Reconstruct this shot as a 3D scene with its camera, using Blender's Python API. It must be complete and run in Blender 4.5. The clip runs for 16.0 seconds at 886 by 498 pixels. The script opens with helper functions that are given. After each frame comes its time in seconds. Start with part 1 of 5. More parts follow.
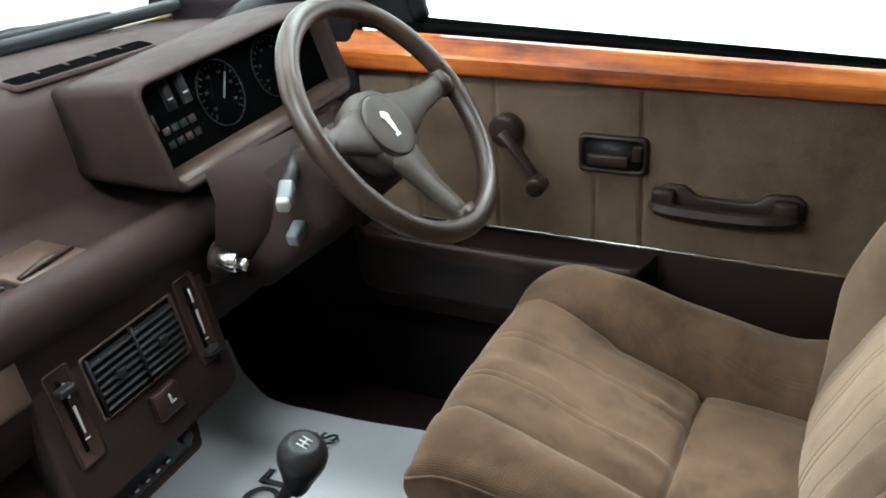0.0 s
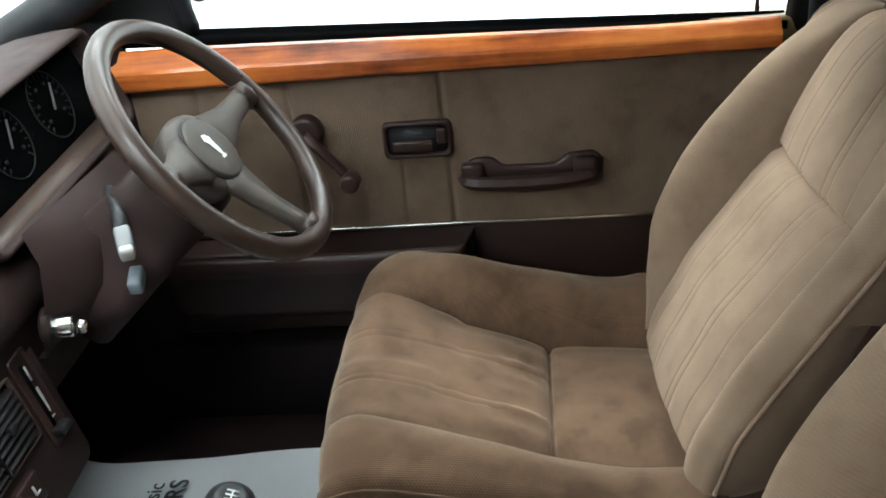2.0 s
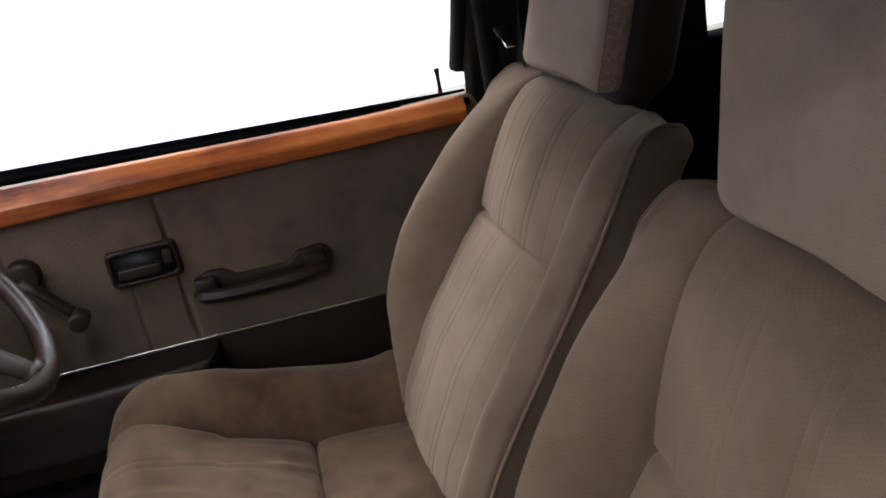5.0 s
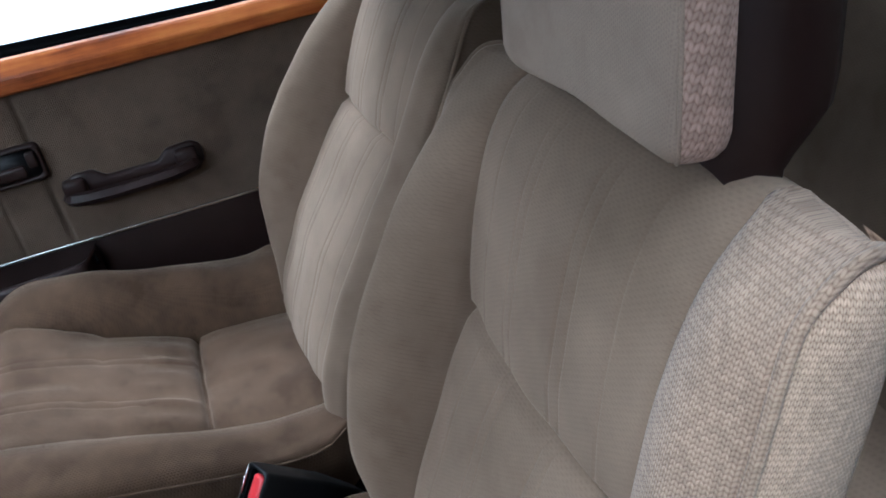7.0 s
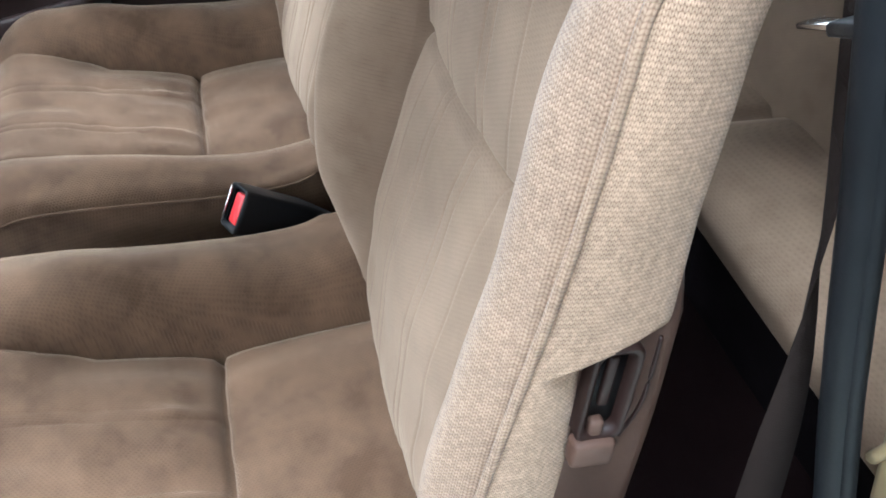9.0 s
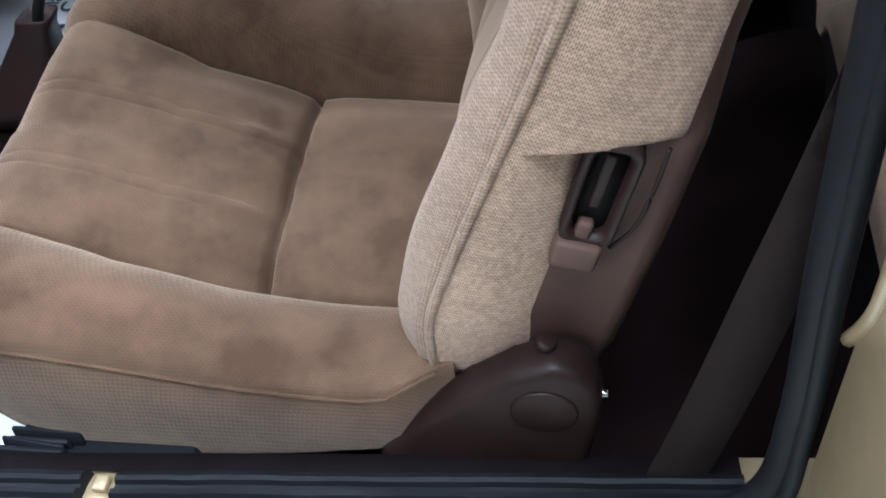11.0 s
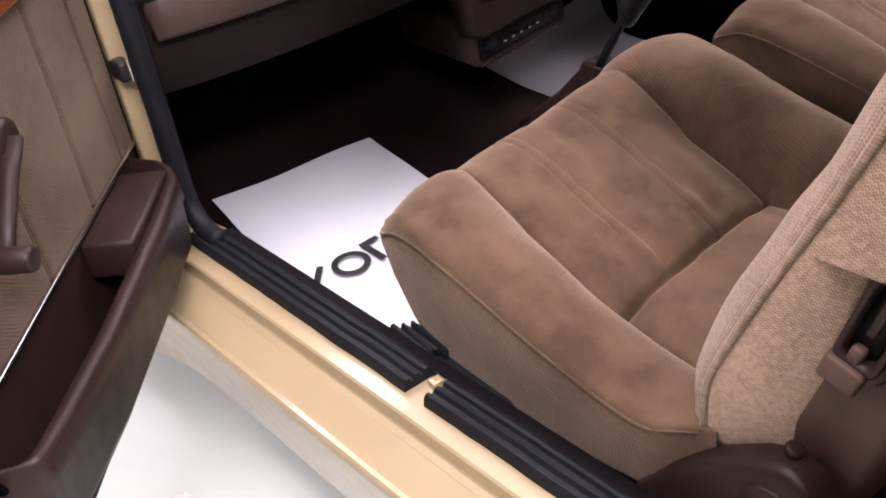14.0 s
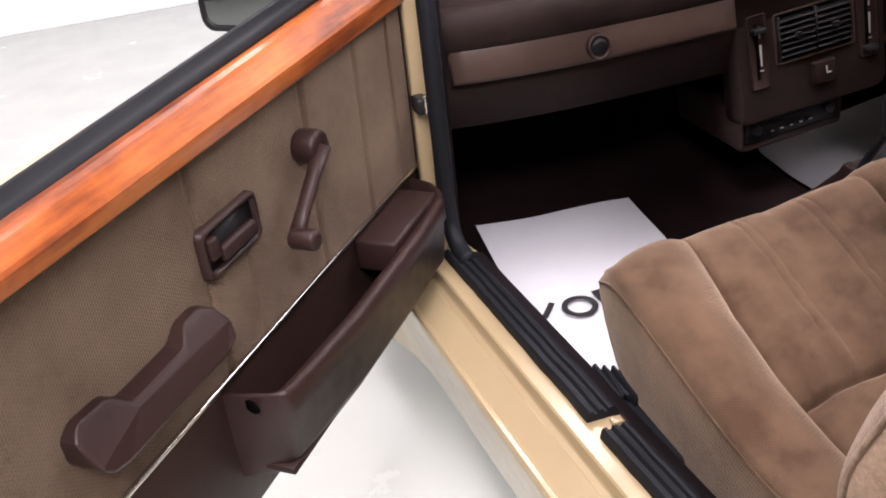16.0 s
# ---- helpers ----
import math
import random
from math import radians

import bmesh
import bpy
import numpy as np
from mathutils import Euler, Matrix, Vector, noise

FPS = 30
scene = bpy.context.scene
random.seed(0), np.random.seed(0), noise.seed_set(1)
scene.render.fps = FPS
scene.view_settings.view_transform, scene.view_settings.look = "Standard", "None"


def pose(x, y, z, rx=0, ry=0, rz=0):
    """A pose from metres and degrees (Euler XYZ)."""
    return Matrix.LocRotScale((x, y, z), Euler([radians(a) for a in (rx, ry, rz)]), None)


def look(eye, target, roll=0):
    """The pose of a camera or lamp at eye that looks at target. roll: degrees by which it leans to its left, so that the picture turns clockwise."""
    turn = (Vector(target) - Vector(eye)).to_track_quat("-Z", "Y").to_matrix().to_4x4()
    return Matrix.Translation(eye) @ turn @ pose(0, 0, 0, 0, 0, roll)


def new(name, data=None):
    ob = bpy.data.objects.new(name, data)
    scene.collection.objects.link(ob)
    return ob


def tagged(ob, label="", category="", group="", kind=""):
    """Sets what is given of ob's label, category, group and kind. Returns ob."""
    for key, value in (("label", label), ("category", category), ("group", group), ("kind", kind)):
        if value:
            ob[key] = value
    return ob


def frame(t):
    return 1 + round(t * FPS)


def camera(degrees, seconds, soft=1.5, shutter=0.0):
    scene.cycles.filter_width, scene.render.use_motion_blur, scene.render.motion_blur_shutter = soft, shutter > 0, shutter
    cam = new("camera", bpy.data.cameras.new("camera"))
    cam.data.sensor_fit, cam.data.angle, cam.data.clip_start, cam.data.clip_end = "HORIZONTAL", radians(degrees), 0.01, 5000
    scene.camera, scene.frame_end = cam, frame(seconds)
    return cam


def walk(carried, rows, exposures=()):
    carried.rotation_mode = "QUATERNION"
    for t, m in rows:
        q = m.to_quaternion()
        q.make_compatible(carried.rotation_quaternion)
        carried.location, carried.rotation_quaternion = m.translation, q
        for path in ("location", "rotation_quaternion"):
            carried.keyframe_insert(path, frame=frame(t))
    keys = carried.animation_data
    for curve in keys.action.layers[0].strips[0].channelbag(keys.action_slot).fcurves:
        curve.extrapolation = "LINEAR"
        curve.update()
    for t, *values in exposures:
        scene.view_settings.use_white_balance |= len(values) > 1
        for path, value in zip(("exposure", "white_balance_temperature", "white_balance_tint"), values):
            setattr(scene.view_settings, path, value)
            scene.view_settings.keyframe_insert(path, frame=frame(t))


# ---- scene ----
cam = camera(51.4, 16.0, 1.8)
PATH = [
    (0, (-0.694, -0.063, 1.217), (0.933, 0.768, 0.405), -2.9),
    (0.5, (-0.707, 0.003, 1.229), (0.975, 0.678, 0.384), -3.5),
    (1, (-0.719, 0.05, 1.244), (0.997, 0.569, 0.356), -4.6),
    (1.5, (-0.73, 0.09, 1.252), (1.01, 0.457, 0.337), -5.6),
    (2, (-0.735, 0.125, 1.251), (1.042, 0.342, 0.36), -6.0),
    (2.5, (-0.736, 0.135, 1.252), (1.076, 0.232, 0.412), -6.5),
    (3, (-0.731, 0.134, 1.259), (1.105, 0.126, 0.467), -6.9),
    (3.5, (-0.726, 0.121, 1.268), (1.124, 0.03, 0.513), -7.7),
    (4, (-0.734, 0.106, 1.264), (1.122, -0.065, 0.539), -8.3),
    (4.2, (-0.742, 0.094, 1.261), (1.113, -0.098, 0.537), -9.0),
    (6.3, (-0.819, 0.024, 1.217), (0.942, -0.387, 0.363), -11.1),
    (6.5, (-0.813, -0.006, 1.209), (0.941, -0.369, 0.319), -12.3),
    (7, (-0.837, -0.015, 1.204), (0.882, -0.383, 0.251), -12.3),
    (7.5, (-0.869, -0.019, 1.2), (0.812, -0.377, 0.177), -12.0),
    (8, (-0.891, -0.031, 1.189), (0.747, -0.336, 0.083), -12.2),
    (8.5, (-0.909, -0.048, 1.174), (0.676, -0.278, -0.024), -12.6),
    (9, (-0.928, -0.06, 1.161), (0.587, -0.221, -0.136), -12.2),
    (9.5, (-0.939, -0.081, 1.141), (0.492, -0.16, -0.253), -11.3),
    (9.7, (-0.944, -0.091, 1.136), (0.452, -0.142, -0.296), -10.5),
    (11.8, (-0.993, -0.249, 1.061), (0.275, 0.37, -0.356), -9.0),
    (12, (-1.006, -0.258, 1.066), (0.25, 0.422, -0.335), -8.6),
    (12.5, (-1.037, -0.293, 1.068), (0.19, 0.56, -0.261), -7.2),
    (13, (-1.051, -0.334, 1.076), (0.11, 0.696, -0.185), -6.9),
    (13.5, (-1.054, -0.366, 1.092), (0.017, 0.819, -0.11), -7.1),
    (14, (-1.043, -0.395, 1.105), (-0.091, 0.938, -0.043), -7.8),
    (14.5, (-1.032, -0.423, 1.116), (-0.208, 1.039, 0.027), -7.8),
    (15, (-1.023, -0.447, 1.127), (-0.335, 1.115, 0.085), -7.2),
    (15.5, (-1.026, -0.478, 1.139), (-0.464, 1.163, 0.144), -6.4),
    (16, (-1.051, -0.55, 1.175), (-0.575, 1.115, 0.174), -6.2),
]
EXPOSURES = [(0.0, -0.80, 5750, 0), (1.0, -0.88, 5650, 1), (2.0, -0.95, 5800, 0), (3.0, -1.89, 5700, 3), (4.2, -1.92, 5700, 6), (6.3, -1.58, 5850, 23), (6.5, -1.55, 5800, 21), (7.0, -1.36, 4850, 4), (7.5, -0.95, 4850, 4), (8.0, -0.84, 5000, 6), (9.0, -0.5, 5200, 4), (9.7, -0.65, 5100, 6), (11.8, -1.28, 5350, 13), (12.5, -1.35, 5800, 20), (13.5, -1.23, 6150, 29), (14.5, -1.25, 6450, 31), (16.0, -1.3, 6450, 27)]
walk(cam, [(t, look(eye, target, roll)) for t, eye, target, roll in PATH], EXPOSURES)

# ---- world and light ----
world = bpy.data.worlds.new("world")
scene.world = world
world.use_nodes = True
world.node_tree.nodes["Background"].inputs[0].default_value = (0.9, 0.95, 1.0, 1)
world.node_tree.nodes["Background"].inputs[1].default_value = 0.05


def area_lamp(name, m, sx, sy, power, colour):
    d = bpy.data.lights.new(name, "AREA")
    d.shape, d.size, d.size_y, d.energy, d.color = "RECTANGLE", sx, sy, power, colour
    ob = new(name, d)
    ob.matrix_world = m
    return ob


# unseen strip lamps added under the ceiling, each tuned to brighten chosen parts
for lx, ly, width, length, power in ((-1.3, -0.45, 0.5, 2.1, 240), (-1.35, -1.9, 1.6, 0.6, 400), (0.2, 0.95, 0.5, 1.3, 48), (1.75, 0.3, 0.6, 3.2, 230), (-3.4, 2.4, 0.6, 3.0, 300), (0.1, 2.8, 2.4, 0.5, 125)):
    area_lamp("fill_lamp", pose(lx, ly, 2.86), width, length, power, (1.0, 0.985, 0.95))


# ---- materials ----
def material(name, base, rough=0.5, metal=0.0, coat=0.0, sheen=0.0, spec=0.5):
    m = bpy.data.materials.new(name)
    m.use_nodes = True
    b = m.node_tree.nodes["Principled BSDF"]
    b.inputs["Base Color"].default_value = (*base, 1)
    b.inputs["Roughness"].default_value = rough
    b.inputs["Metallic"].default_value = metal
    b.inputs["Coat Weight"].default_value = coat
    b.inputs["Coat Roughness"].default_value = 0.08
    b.inputs["Sheen Weight"].default_value = sheen
    b.inputs["Sheen Roughness"].default_value = 0.5
    b.inputs["Specular IOR Level"].default_value = spec
    return m, m.node_tree.nodes, m.node_tree.links, b


def coords(nodes, links, scale=(1, 1, 1), turn=(0, 0, 0)):
    tc = nodes.new("ShaderNodeTexCoord")
    mp = nodes.new("ShaderNodeMapping")
    mp.inputs["Scale"].default_value = scale
    mp.inputs["Rotation"].default_value = turn
    links.new(tc.outputs["Object"], mp.inputs["Vector"])
    return mp.outputs["Vector"]


def noise_tex(nodes, links, vec, scale, detail=4, rough=0.55):
    n = nodes.new("ShaderNodeTexNoise")
    n.inputs["Scale"].default_value = scale
    n.inputs["Detail"].default_value = detail
    n.inputs["Roughness"].default_value = rough
    links.new(vec, n.inputs["Vector"])
    return n.outputs["Fac"]


def ramp(nodes, links, fac, stops):
    r = nodes.new("ShaderNodeValToRGB")
    while len(r.color_ramp.elements) < len(stops):
        r.color_ramp.elements.new(0.5)
    for e, (p, c) in zip(r.color_ramp.elements, stops):
        e.position, e.color = p, (*c, 1)
    links.new(fac, r.inputs["Fac"])
    return r.outputs["Color"]


def maths(nodes, links, op, a, b=0.5, c=0.5):
    n = nodes.new("ShaderNodeMath")
    n.operation = op
    for i, v in enumerate((a, b, c)):
        if isinstance(v, (int, float)):
            n.inputs[i].default_value = v
        else:
            links.new(v, n.inputs[i])
    return n.outputs[0]


def bump(nodes, links, bsdf, height, strength, distance):
    n = nodes.new("ShaderNodeBump")
    n.inputs["Strength"].default_value = strength
    n.inputs["Distance"].default_value = distance
    links.new(height, n.inputs["Height"])
    links.new(n.outputs["Normal"], bsdf.inputs["Normal"])


def tone(c, k):
    return tuple(min(1, v * k) for v in c)


def cloth(name, base, rib, lie, depth=0.0008, shade=0.012, strength=0.35, nap_amount=0.40, sheen=0.12, lengthen=1.6, mottle=0.35):
    """Woven upholstery. rib: pitch of its wales in metres. lie: the across and the along direction, each as factors of |x|, y, z."""
    m, n, l, b = material(name, base, 0.92, sheen=sheen, spec=0.15)
    b.inputs["Sheen Tint"].default_value = (1.0, 0.80, 0.62, 1)
    b.inputs["Sheen Roughness"].default_value = 0.42
    v = coords(n, l)
    sep = n.new("ShaderNodeSeparateXYZ")
    l.new(v, sep.inputs[0])
    axes = (maths(n, l, "ABSOLUTE", sep.outputs["X"]), sep.outputs["Y"], sep.outputs["Z"])
    wob = noise_tex(n, l, v, 90, 2)

    def wave(f, pitch):
        total = maths(n, l, "MULTIPLY", wob, 3.4)
        for a, k in zip(axes, f):
            if k:
                total = maths(n, l, "MULTIPLY_ADD", a, k * 2 * math.pi / pitch, total)
        return total

    ph, ph2 = wave(lie[0], rib), wave(lie[1], rib * lengthen)
    w1 = maths(n, l, "SINE", ph)
    # every second wale is set off by half a stitch
    w2 = maths(n, l, "SINE", maths(n, l, "MULTIPLY_ADD", maths(n, l, "SIGN", maths(n, l, "SINE", maths(n, l, "MULTIPLY", ph, 0.5))), 1.5708, ph2))
    # gaps between the stitches are narrow slots
    slot = maths(n, l, "MULTIPLY", maths(n, l, "MULTIPLY_ADD", w1, -0.5, 0.5), maths(n, l, "MULTIPLY_ADD", w2, -0.5, 0.5))
    weave = maths(n, l, "MULTIPLY_ADD", slot, -3.4, 2.5)
    fine = noise_tex(n, l, v, 1100, 2)
    h = maths(n, l, "MULTIPLY_ADD", fine, 1.8, weave)
    big = noise_tex(n, l, v, 6, 5, 0.6)
    nap = noise_tex(n, l, v, 15, 3, 0.6)
    mix = maths(n, l, "MULTIPLY_ADD", nap, nap_amount, maths(n, l, "MULTIPLY", big, 1.05 - nap_amount))
    mix = maths(n, l, "ADD", mix, 0.066)
    c = ramp(n, l, mix, [(0.49, (base[0] * (1 - 0.46 * mottle), base[1] * (1 - 0.51 * mottle), base[2] * (1 - 0.54 * mottle))), (0.56, tone(base, 1 - 0.17 * mottle)), (0.62, base), (0.71, tone(base, 1 + 0.30 * mottle))])
    # stitches stand lighter than the gaps between them
    k = maths(n, l, "MULTIPLY_ADD", weave, shade * 7, 1 - shade * 11.8)
    k = maths(n, l, "MULTIPLY_ADD", maths(n, l, "SUBTRACT", fine, 0.5), 0.35, k)
    sc = n.new("ShaderNodeVectorMath")
    sc.operation = "SCALE"
    l.new(c, sc.inputs[0])
    l.new(k, sc.inputs["Scale"])
    l.new(sc.outputs["Vector"], b.inputs["Base Color"])
    bump(n, l, b, h, strength, depth)
    return m


def knit(name, base, wale, course, lie, strength=0.5, depth=0.0012, contrast=0.5, uneven=0.22, mottle=0.10):
    """Knitted cloth: columns of V-shaped stitches. wale, course: the width and the height of one stitch in metres."""
    m, n, l, b = material(name, base, 0.95, sheen=0.15, spec=0.12)
    v = coords(n, l)
    sep = n.new("ShaderNodeSeparateXYZ")
    l.new(v, sep.inputs[0])
    axes = (maths(n, l, "ABSOLUTE", sep.outputs["X"]), sep.outputs["Y"], sep.outputs["Z"])

    def along(f, pitch, wobble):
        total = maths(n, l, "MULTIPLY", noise_tex(n, l, v, 55, 2), wobble)
        for a_, k in zip(axes, f):
            if k:
                total = maths(n, l, "MULTIPLY_ADD", a_, k / pitch, total)
        return total

    p, q = along(lie[0], wale, 0.25), along(lie[1], course, 0.25)
    col = maths(n, l, "FLOOR", p)
    side = maths(n, l, "ABSOLUTE", maths(n, l, "SUBTRACT", maths(n, l, "FRACT", p), 0.5))
    q = maths(n, l, "MULTIPLY_ADD", side, 1.0, q)
    row = maths(n, l, "FLOOR", q)
    e1 = maths(n, l, "MULTIPLY", maths(n, l, "SUBTRACT", side, 0.25), 4.0)
    e2 = maths(n, l, "MULTIPLY_ADD", maths(n, l, "FRACT", q), 2.0, -1.0)
    h1 = maths(n, l, "SUBTRACT", 1.0, maths(n, l, "MULTIPLY", e1, e1))
    h2 = maths(n, l, "SUBTRACT", 1.0, maths(n, l, "MULTIPLY", e2, e2))
    h = maths(n, l, "MULTIPLY_ADD", h1, 0.46, maths(n, l, "MULTIPLY", h2, 0.54))
    fluff = noise_tex(n, l, v, 1500, 2)
    cx = n.new("ShaderNodeCombineXYZ")
    l.new(col, cx.inputs[0])
    l.new(row, cx.inputs[1])
    wn = n.new("ShaderNodeTexWhiteNoise")
    l.new(cx.outputs[0], wn.inputs["Vector"])
    big = noise_tex(n, l, v, 11, 4, 0.6)
    k = maths(n, l, "MULTIPLY_ADD", h, contrast, 1 - contrast * 0.72)
    k = maths(n, l, "MULTIPLY_ADD", maths(n, l, "SUBTRACT", wn.outputs["Value"], 0.5), uneven, k)
    k = maths(n, l, "MULTIPLY_ADD", maths(n, l, "SUBTRACT", fluff, 0.5), 0.45, k)
    k = maths(n, l, "MULTIPLY_ADD", maths(n, l, "SUBTRACT", big, 0.5), mottle * 4, k)
    c = ramp(n, l, h, [(0.25, (base[0] * 0.86, base[1] * 0.78, base[2] * 0.74)), (0.75, base)])
    sc = n.new("ShaderNodeVectorMath")
    sc.operation = "SCALE"
    l.new(c, sc.inputs[0])
    l.new(k, sc.inputs["Scale"])
    l.new(sc.outputs["Vector"], b.inputs["Base Color"])
    bump(n, l, b, maths(n, l, "MULTIPLY_ADD", fluff, 0.5, h), strength, depth)
    return m


def grained(name, base, rough=0.5, grain=700, strength=0.25, metal=0.0, coat=0.0, wear=0.25, spec=0.5):
    m, n, l, b = material(name, base, rough, metal, coat, spec=spec)
    v = coords(n, l)
    big = noise_tex(n, l, v, 9, 5, 0.6)
    c = ramp(n, l, big, [(0.3, tone(base, 1 - wear)), (0.7, tone(base, 1 + wear))])
    l.new(c, b.inputs["Base Color"])
    r = maths(n, l, "MULTIPLY_ADD", noise_tex(n, l, v, 35, 4), 0.22, rough - 0.11)
    l.new(r, b.inputs["Roughness"])
    bump(n, l, b, noise_tex(n, l, v, grain, 3), strength, 0.0006)
    return m


FRONT_LIE = ((1.0, -0.40, -0.12), (0.0, -0.36, 0.93))
BACK_RIBS = ((0.0, -0.36, 0.93), (1.0, -0.40, -0.12))
BACK_LIE = ((0.0, -1.0, -0.38), (0.0, -0.36, 0.93))
SEAT_LIE = ((1.0, 0.0, -0.35), (0.0, 1.0, 0.0))
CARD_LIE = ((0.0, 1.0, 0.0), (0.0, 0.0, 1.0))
BELT_LIE = ((1.0, 1.0, 0.0), (0.0, 0.0, 1.0))
VELOUR = cloth("seat_velour", (0.106, 0.063, 0.038), 0.0026, SEAT_LIE, 0.0006, 0.007, 0.24, 0.55, 0.34, mottle=0.76)
BACKVELOUR = cloth("back_velour", (0.200, 0.139, 0.095), 0.0022, BACK_RIBS, 0.0005, 0.006, 0.12, 0.5, 0.26, lengthen=3.5, mottle=0.34)
BOLSTERCLOTH = knit("bolster_cloth", (0.315, 0.220, 0.153), 0.0040, 0.0032, FRONT_LIE, 0.5, contrast=0.58, uneven=0.28)
KNIT = knit("seat_knit", (0.46, 0.322, 0.226), 0.0033, 0.0033, BACK_LIE, 0.55, contrast=0.72, uneven=0.32)
HEADCLOTH = cloth("head_cloth", (0.32, 0.238, 0.182), 0.0022, FRONT_LIE, 0.0006, 0.006, 0.25, lengthen=1.3)
TWEED = knit("headrest_tweed", (0.40, 0.270, 0.215), 0.0056, 0.0050, BACK_LIE, 0.5, contrast=0.42, uneven=0.35)
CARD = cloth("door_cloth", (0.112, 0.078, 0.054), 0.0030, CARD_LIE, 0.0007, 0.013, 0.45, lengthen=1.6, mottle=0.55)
BROWN = grained("brown_plastic", (0.021, 0.0108, 0.0090), 0.42, 900, 0.25, spec=0.22)
DASH = grained("dash_plastic", (0.0205, 0.0128, 0.0117), 0.58, 1100, 0.3, spec=0.08)
STRIP = grained("dash_strip", (0.050, 0.031, 0.024), 0.42, 900, 0.2, spec=0.25)
TAUPE = grained("taupe_leather", (0.025, 0.0148, 0.0112), 0.32, 420, 0.45, spec=0.36)
SHELL = grained("seat_shell_plastic", (0.080, 0.046, 0.034), 0.5, 600, 0.3, spec=0.25)
SPOKE = grained("spoke_vinyl", (0.037, 0.029, 0.023), 0.5, 800, 0.2, spec=0.3)
BLACK = grained("black_plastic", (0.012, 0.012, 0.013), 0.4, 900, 0.2, spec=0.25)
RUBBER = grained("rubber_seal", (0.0085, 0.0095, 0.0115), 0.55, 300, 0.25, spec=0.16)
GOLD = grained("gold_paint", (0.345, 0.265, 0.150), 0.34, 1500, 0.0, metal=0.15, coat=0.5, wear=0.03)
CARPET = grained("brown_carpet", (0.0095, 0.0053, 0.0055), 0.95, 260, 0.9, spec=0.04)
BLACKCARPET = grained("dark_carpet", (0.009, 0.0066, 0.0075), 0.95, 260, 0.9, spec=0.04)
CHROME = grained("chrome", (0.75, 0.74, 0.72), 0.18, 300, 0.02, metal=1.0, wear=0.05)
PAPER = grained("paper_mat", (0.62, 0.63, 0.66), 0.55, 60, 0.12, wear=0.03)
INK = grained("printed_ink", (0.018, 0.018, 0.02), 0.5, 300, 0.05)
# dial print darkened in its colour to imitate shade under the hood
DIALSHADED = grained("shaded_dial_print", (0.010, 0.010, 0.010), 0.6, 300, 0.05, spec=0.08)
STALKGREY = grained("stalk_grey", (0.085, 0.09, 0.094), 0.35, 300, 0.05)
DIALPALE = grained("pale_plastic", (0.26, 0.26, 0.25), 0.4, 300, 0.05)
SILVER = grained("silver_print", (0.62, 0.62, 0.62), 0.35, 300, 0.05, metal=0.4)
RED = grained("red_button", (0.62, 0.035, 0.04), 0.35, 300, 0.05)
WHITE = grained("white_wall", (0.86, 0.86, 0.84), 0.6, 40, 0.05, wear=0.02)
HEADLINING = grained("headlining", (0.05, 0.045, 0.04), 0.9, 500, 0.5, spec=0.1)
GREYWALL = grained("grey_wall", (0.14, 0.14, 0.14), 0.7, 40, 0.05, wear=0.05, spec=0.1)
WEBBING = cloth("belt_webbing", (0.018, 0.012, 0.010), 0.0018, BELT_LIE, 0.0005, sheen=0.0)
LOUVRE = grained("louvre_plastic", (0.006, 0.005, 0.0055), 0.55, 900, 0.1, spec=0.2)
MATT = grained("matt_black", (0.0020, 0.0020, 0.0021), 0.95, 300, 0.1, spec=0.0)
FLOORMAT, fn, fl, fb = material("showroom_floor", (0.56, 0.59, 0.55), 0.22, coat=0.15)
fv = coords(fn, fl)
fl.new(ramp(fn, fl, noise_tex(fn, fl, fv, 1.6, 6, 0.6), [(0.35, (0.54, 0.58, 0.535)), (0.65, (0.60, 0.64, 0.59))]), fb.inputs["Base Color"])
fl.new(maths(fn, fl, "MULTIPLY_ADD", noise_tex(fn, fl, fv, 5, 5), 0.2, 0.14), fb.inputs["Roughness"])


def make_wood():
    m, n, l, b = material("burr_wood", (0.36, 0.12, 0.03), 0.34, coat=0.30, spec=0.3)
    v = coords(n, l, (9, 1.8, 9))
    fig = noise_tex(n, l, v, 1.7, 5, 0.58)
    # short flames across the grain
    flame = noise_tex(n, l, coords(n, l, (16, 26, 16), (0.5, 0, 0)), 1.0, 4, 0.6)
    line = noise_tex(n, l, coords(n, l, (150, 9, 150)), 1.0, 4, 0.6)
    mix = maths(n, l, "MULTIPLY_ADD", fig, 0.62, 0.0)
    mix = maths(n, l, "MULTIPLY_ADD", flame, 0.14, mix)
    mix = maths(n, l, "MULTIPLY_ADD", line, 0.22, mix)
    c = ramp(n, l, mix, [(0.37, (0.085, 0.018, 0.006)), (0.45, (0.24, 0.056, 0.013)), (0.53, (0.40, 0.105, 0.020)), (0.66, (0.55, 0.185, 0.038))])
    l.new(c, b.inputs["Base Color"])
    l.new(maths(n, l, "MULTIPLY_ADD", fig, 0.15, 0.26), b.inputs["Roughness"])
    b.inputs["Coat Roughness"].default_value = 0.10
    return m


WOOD = make_wood()


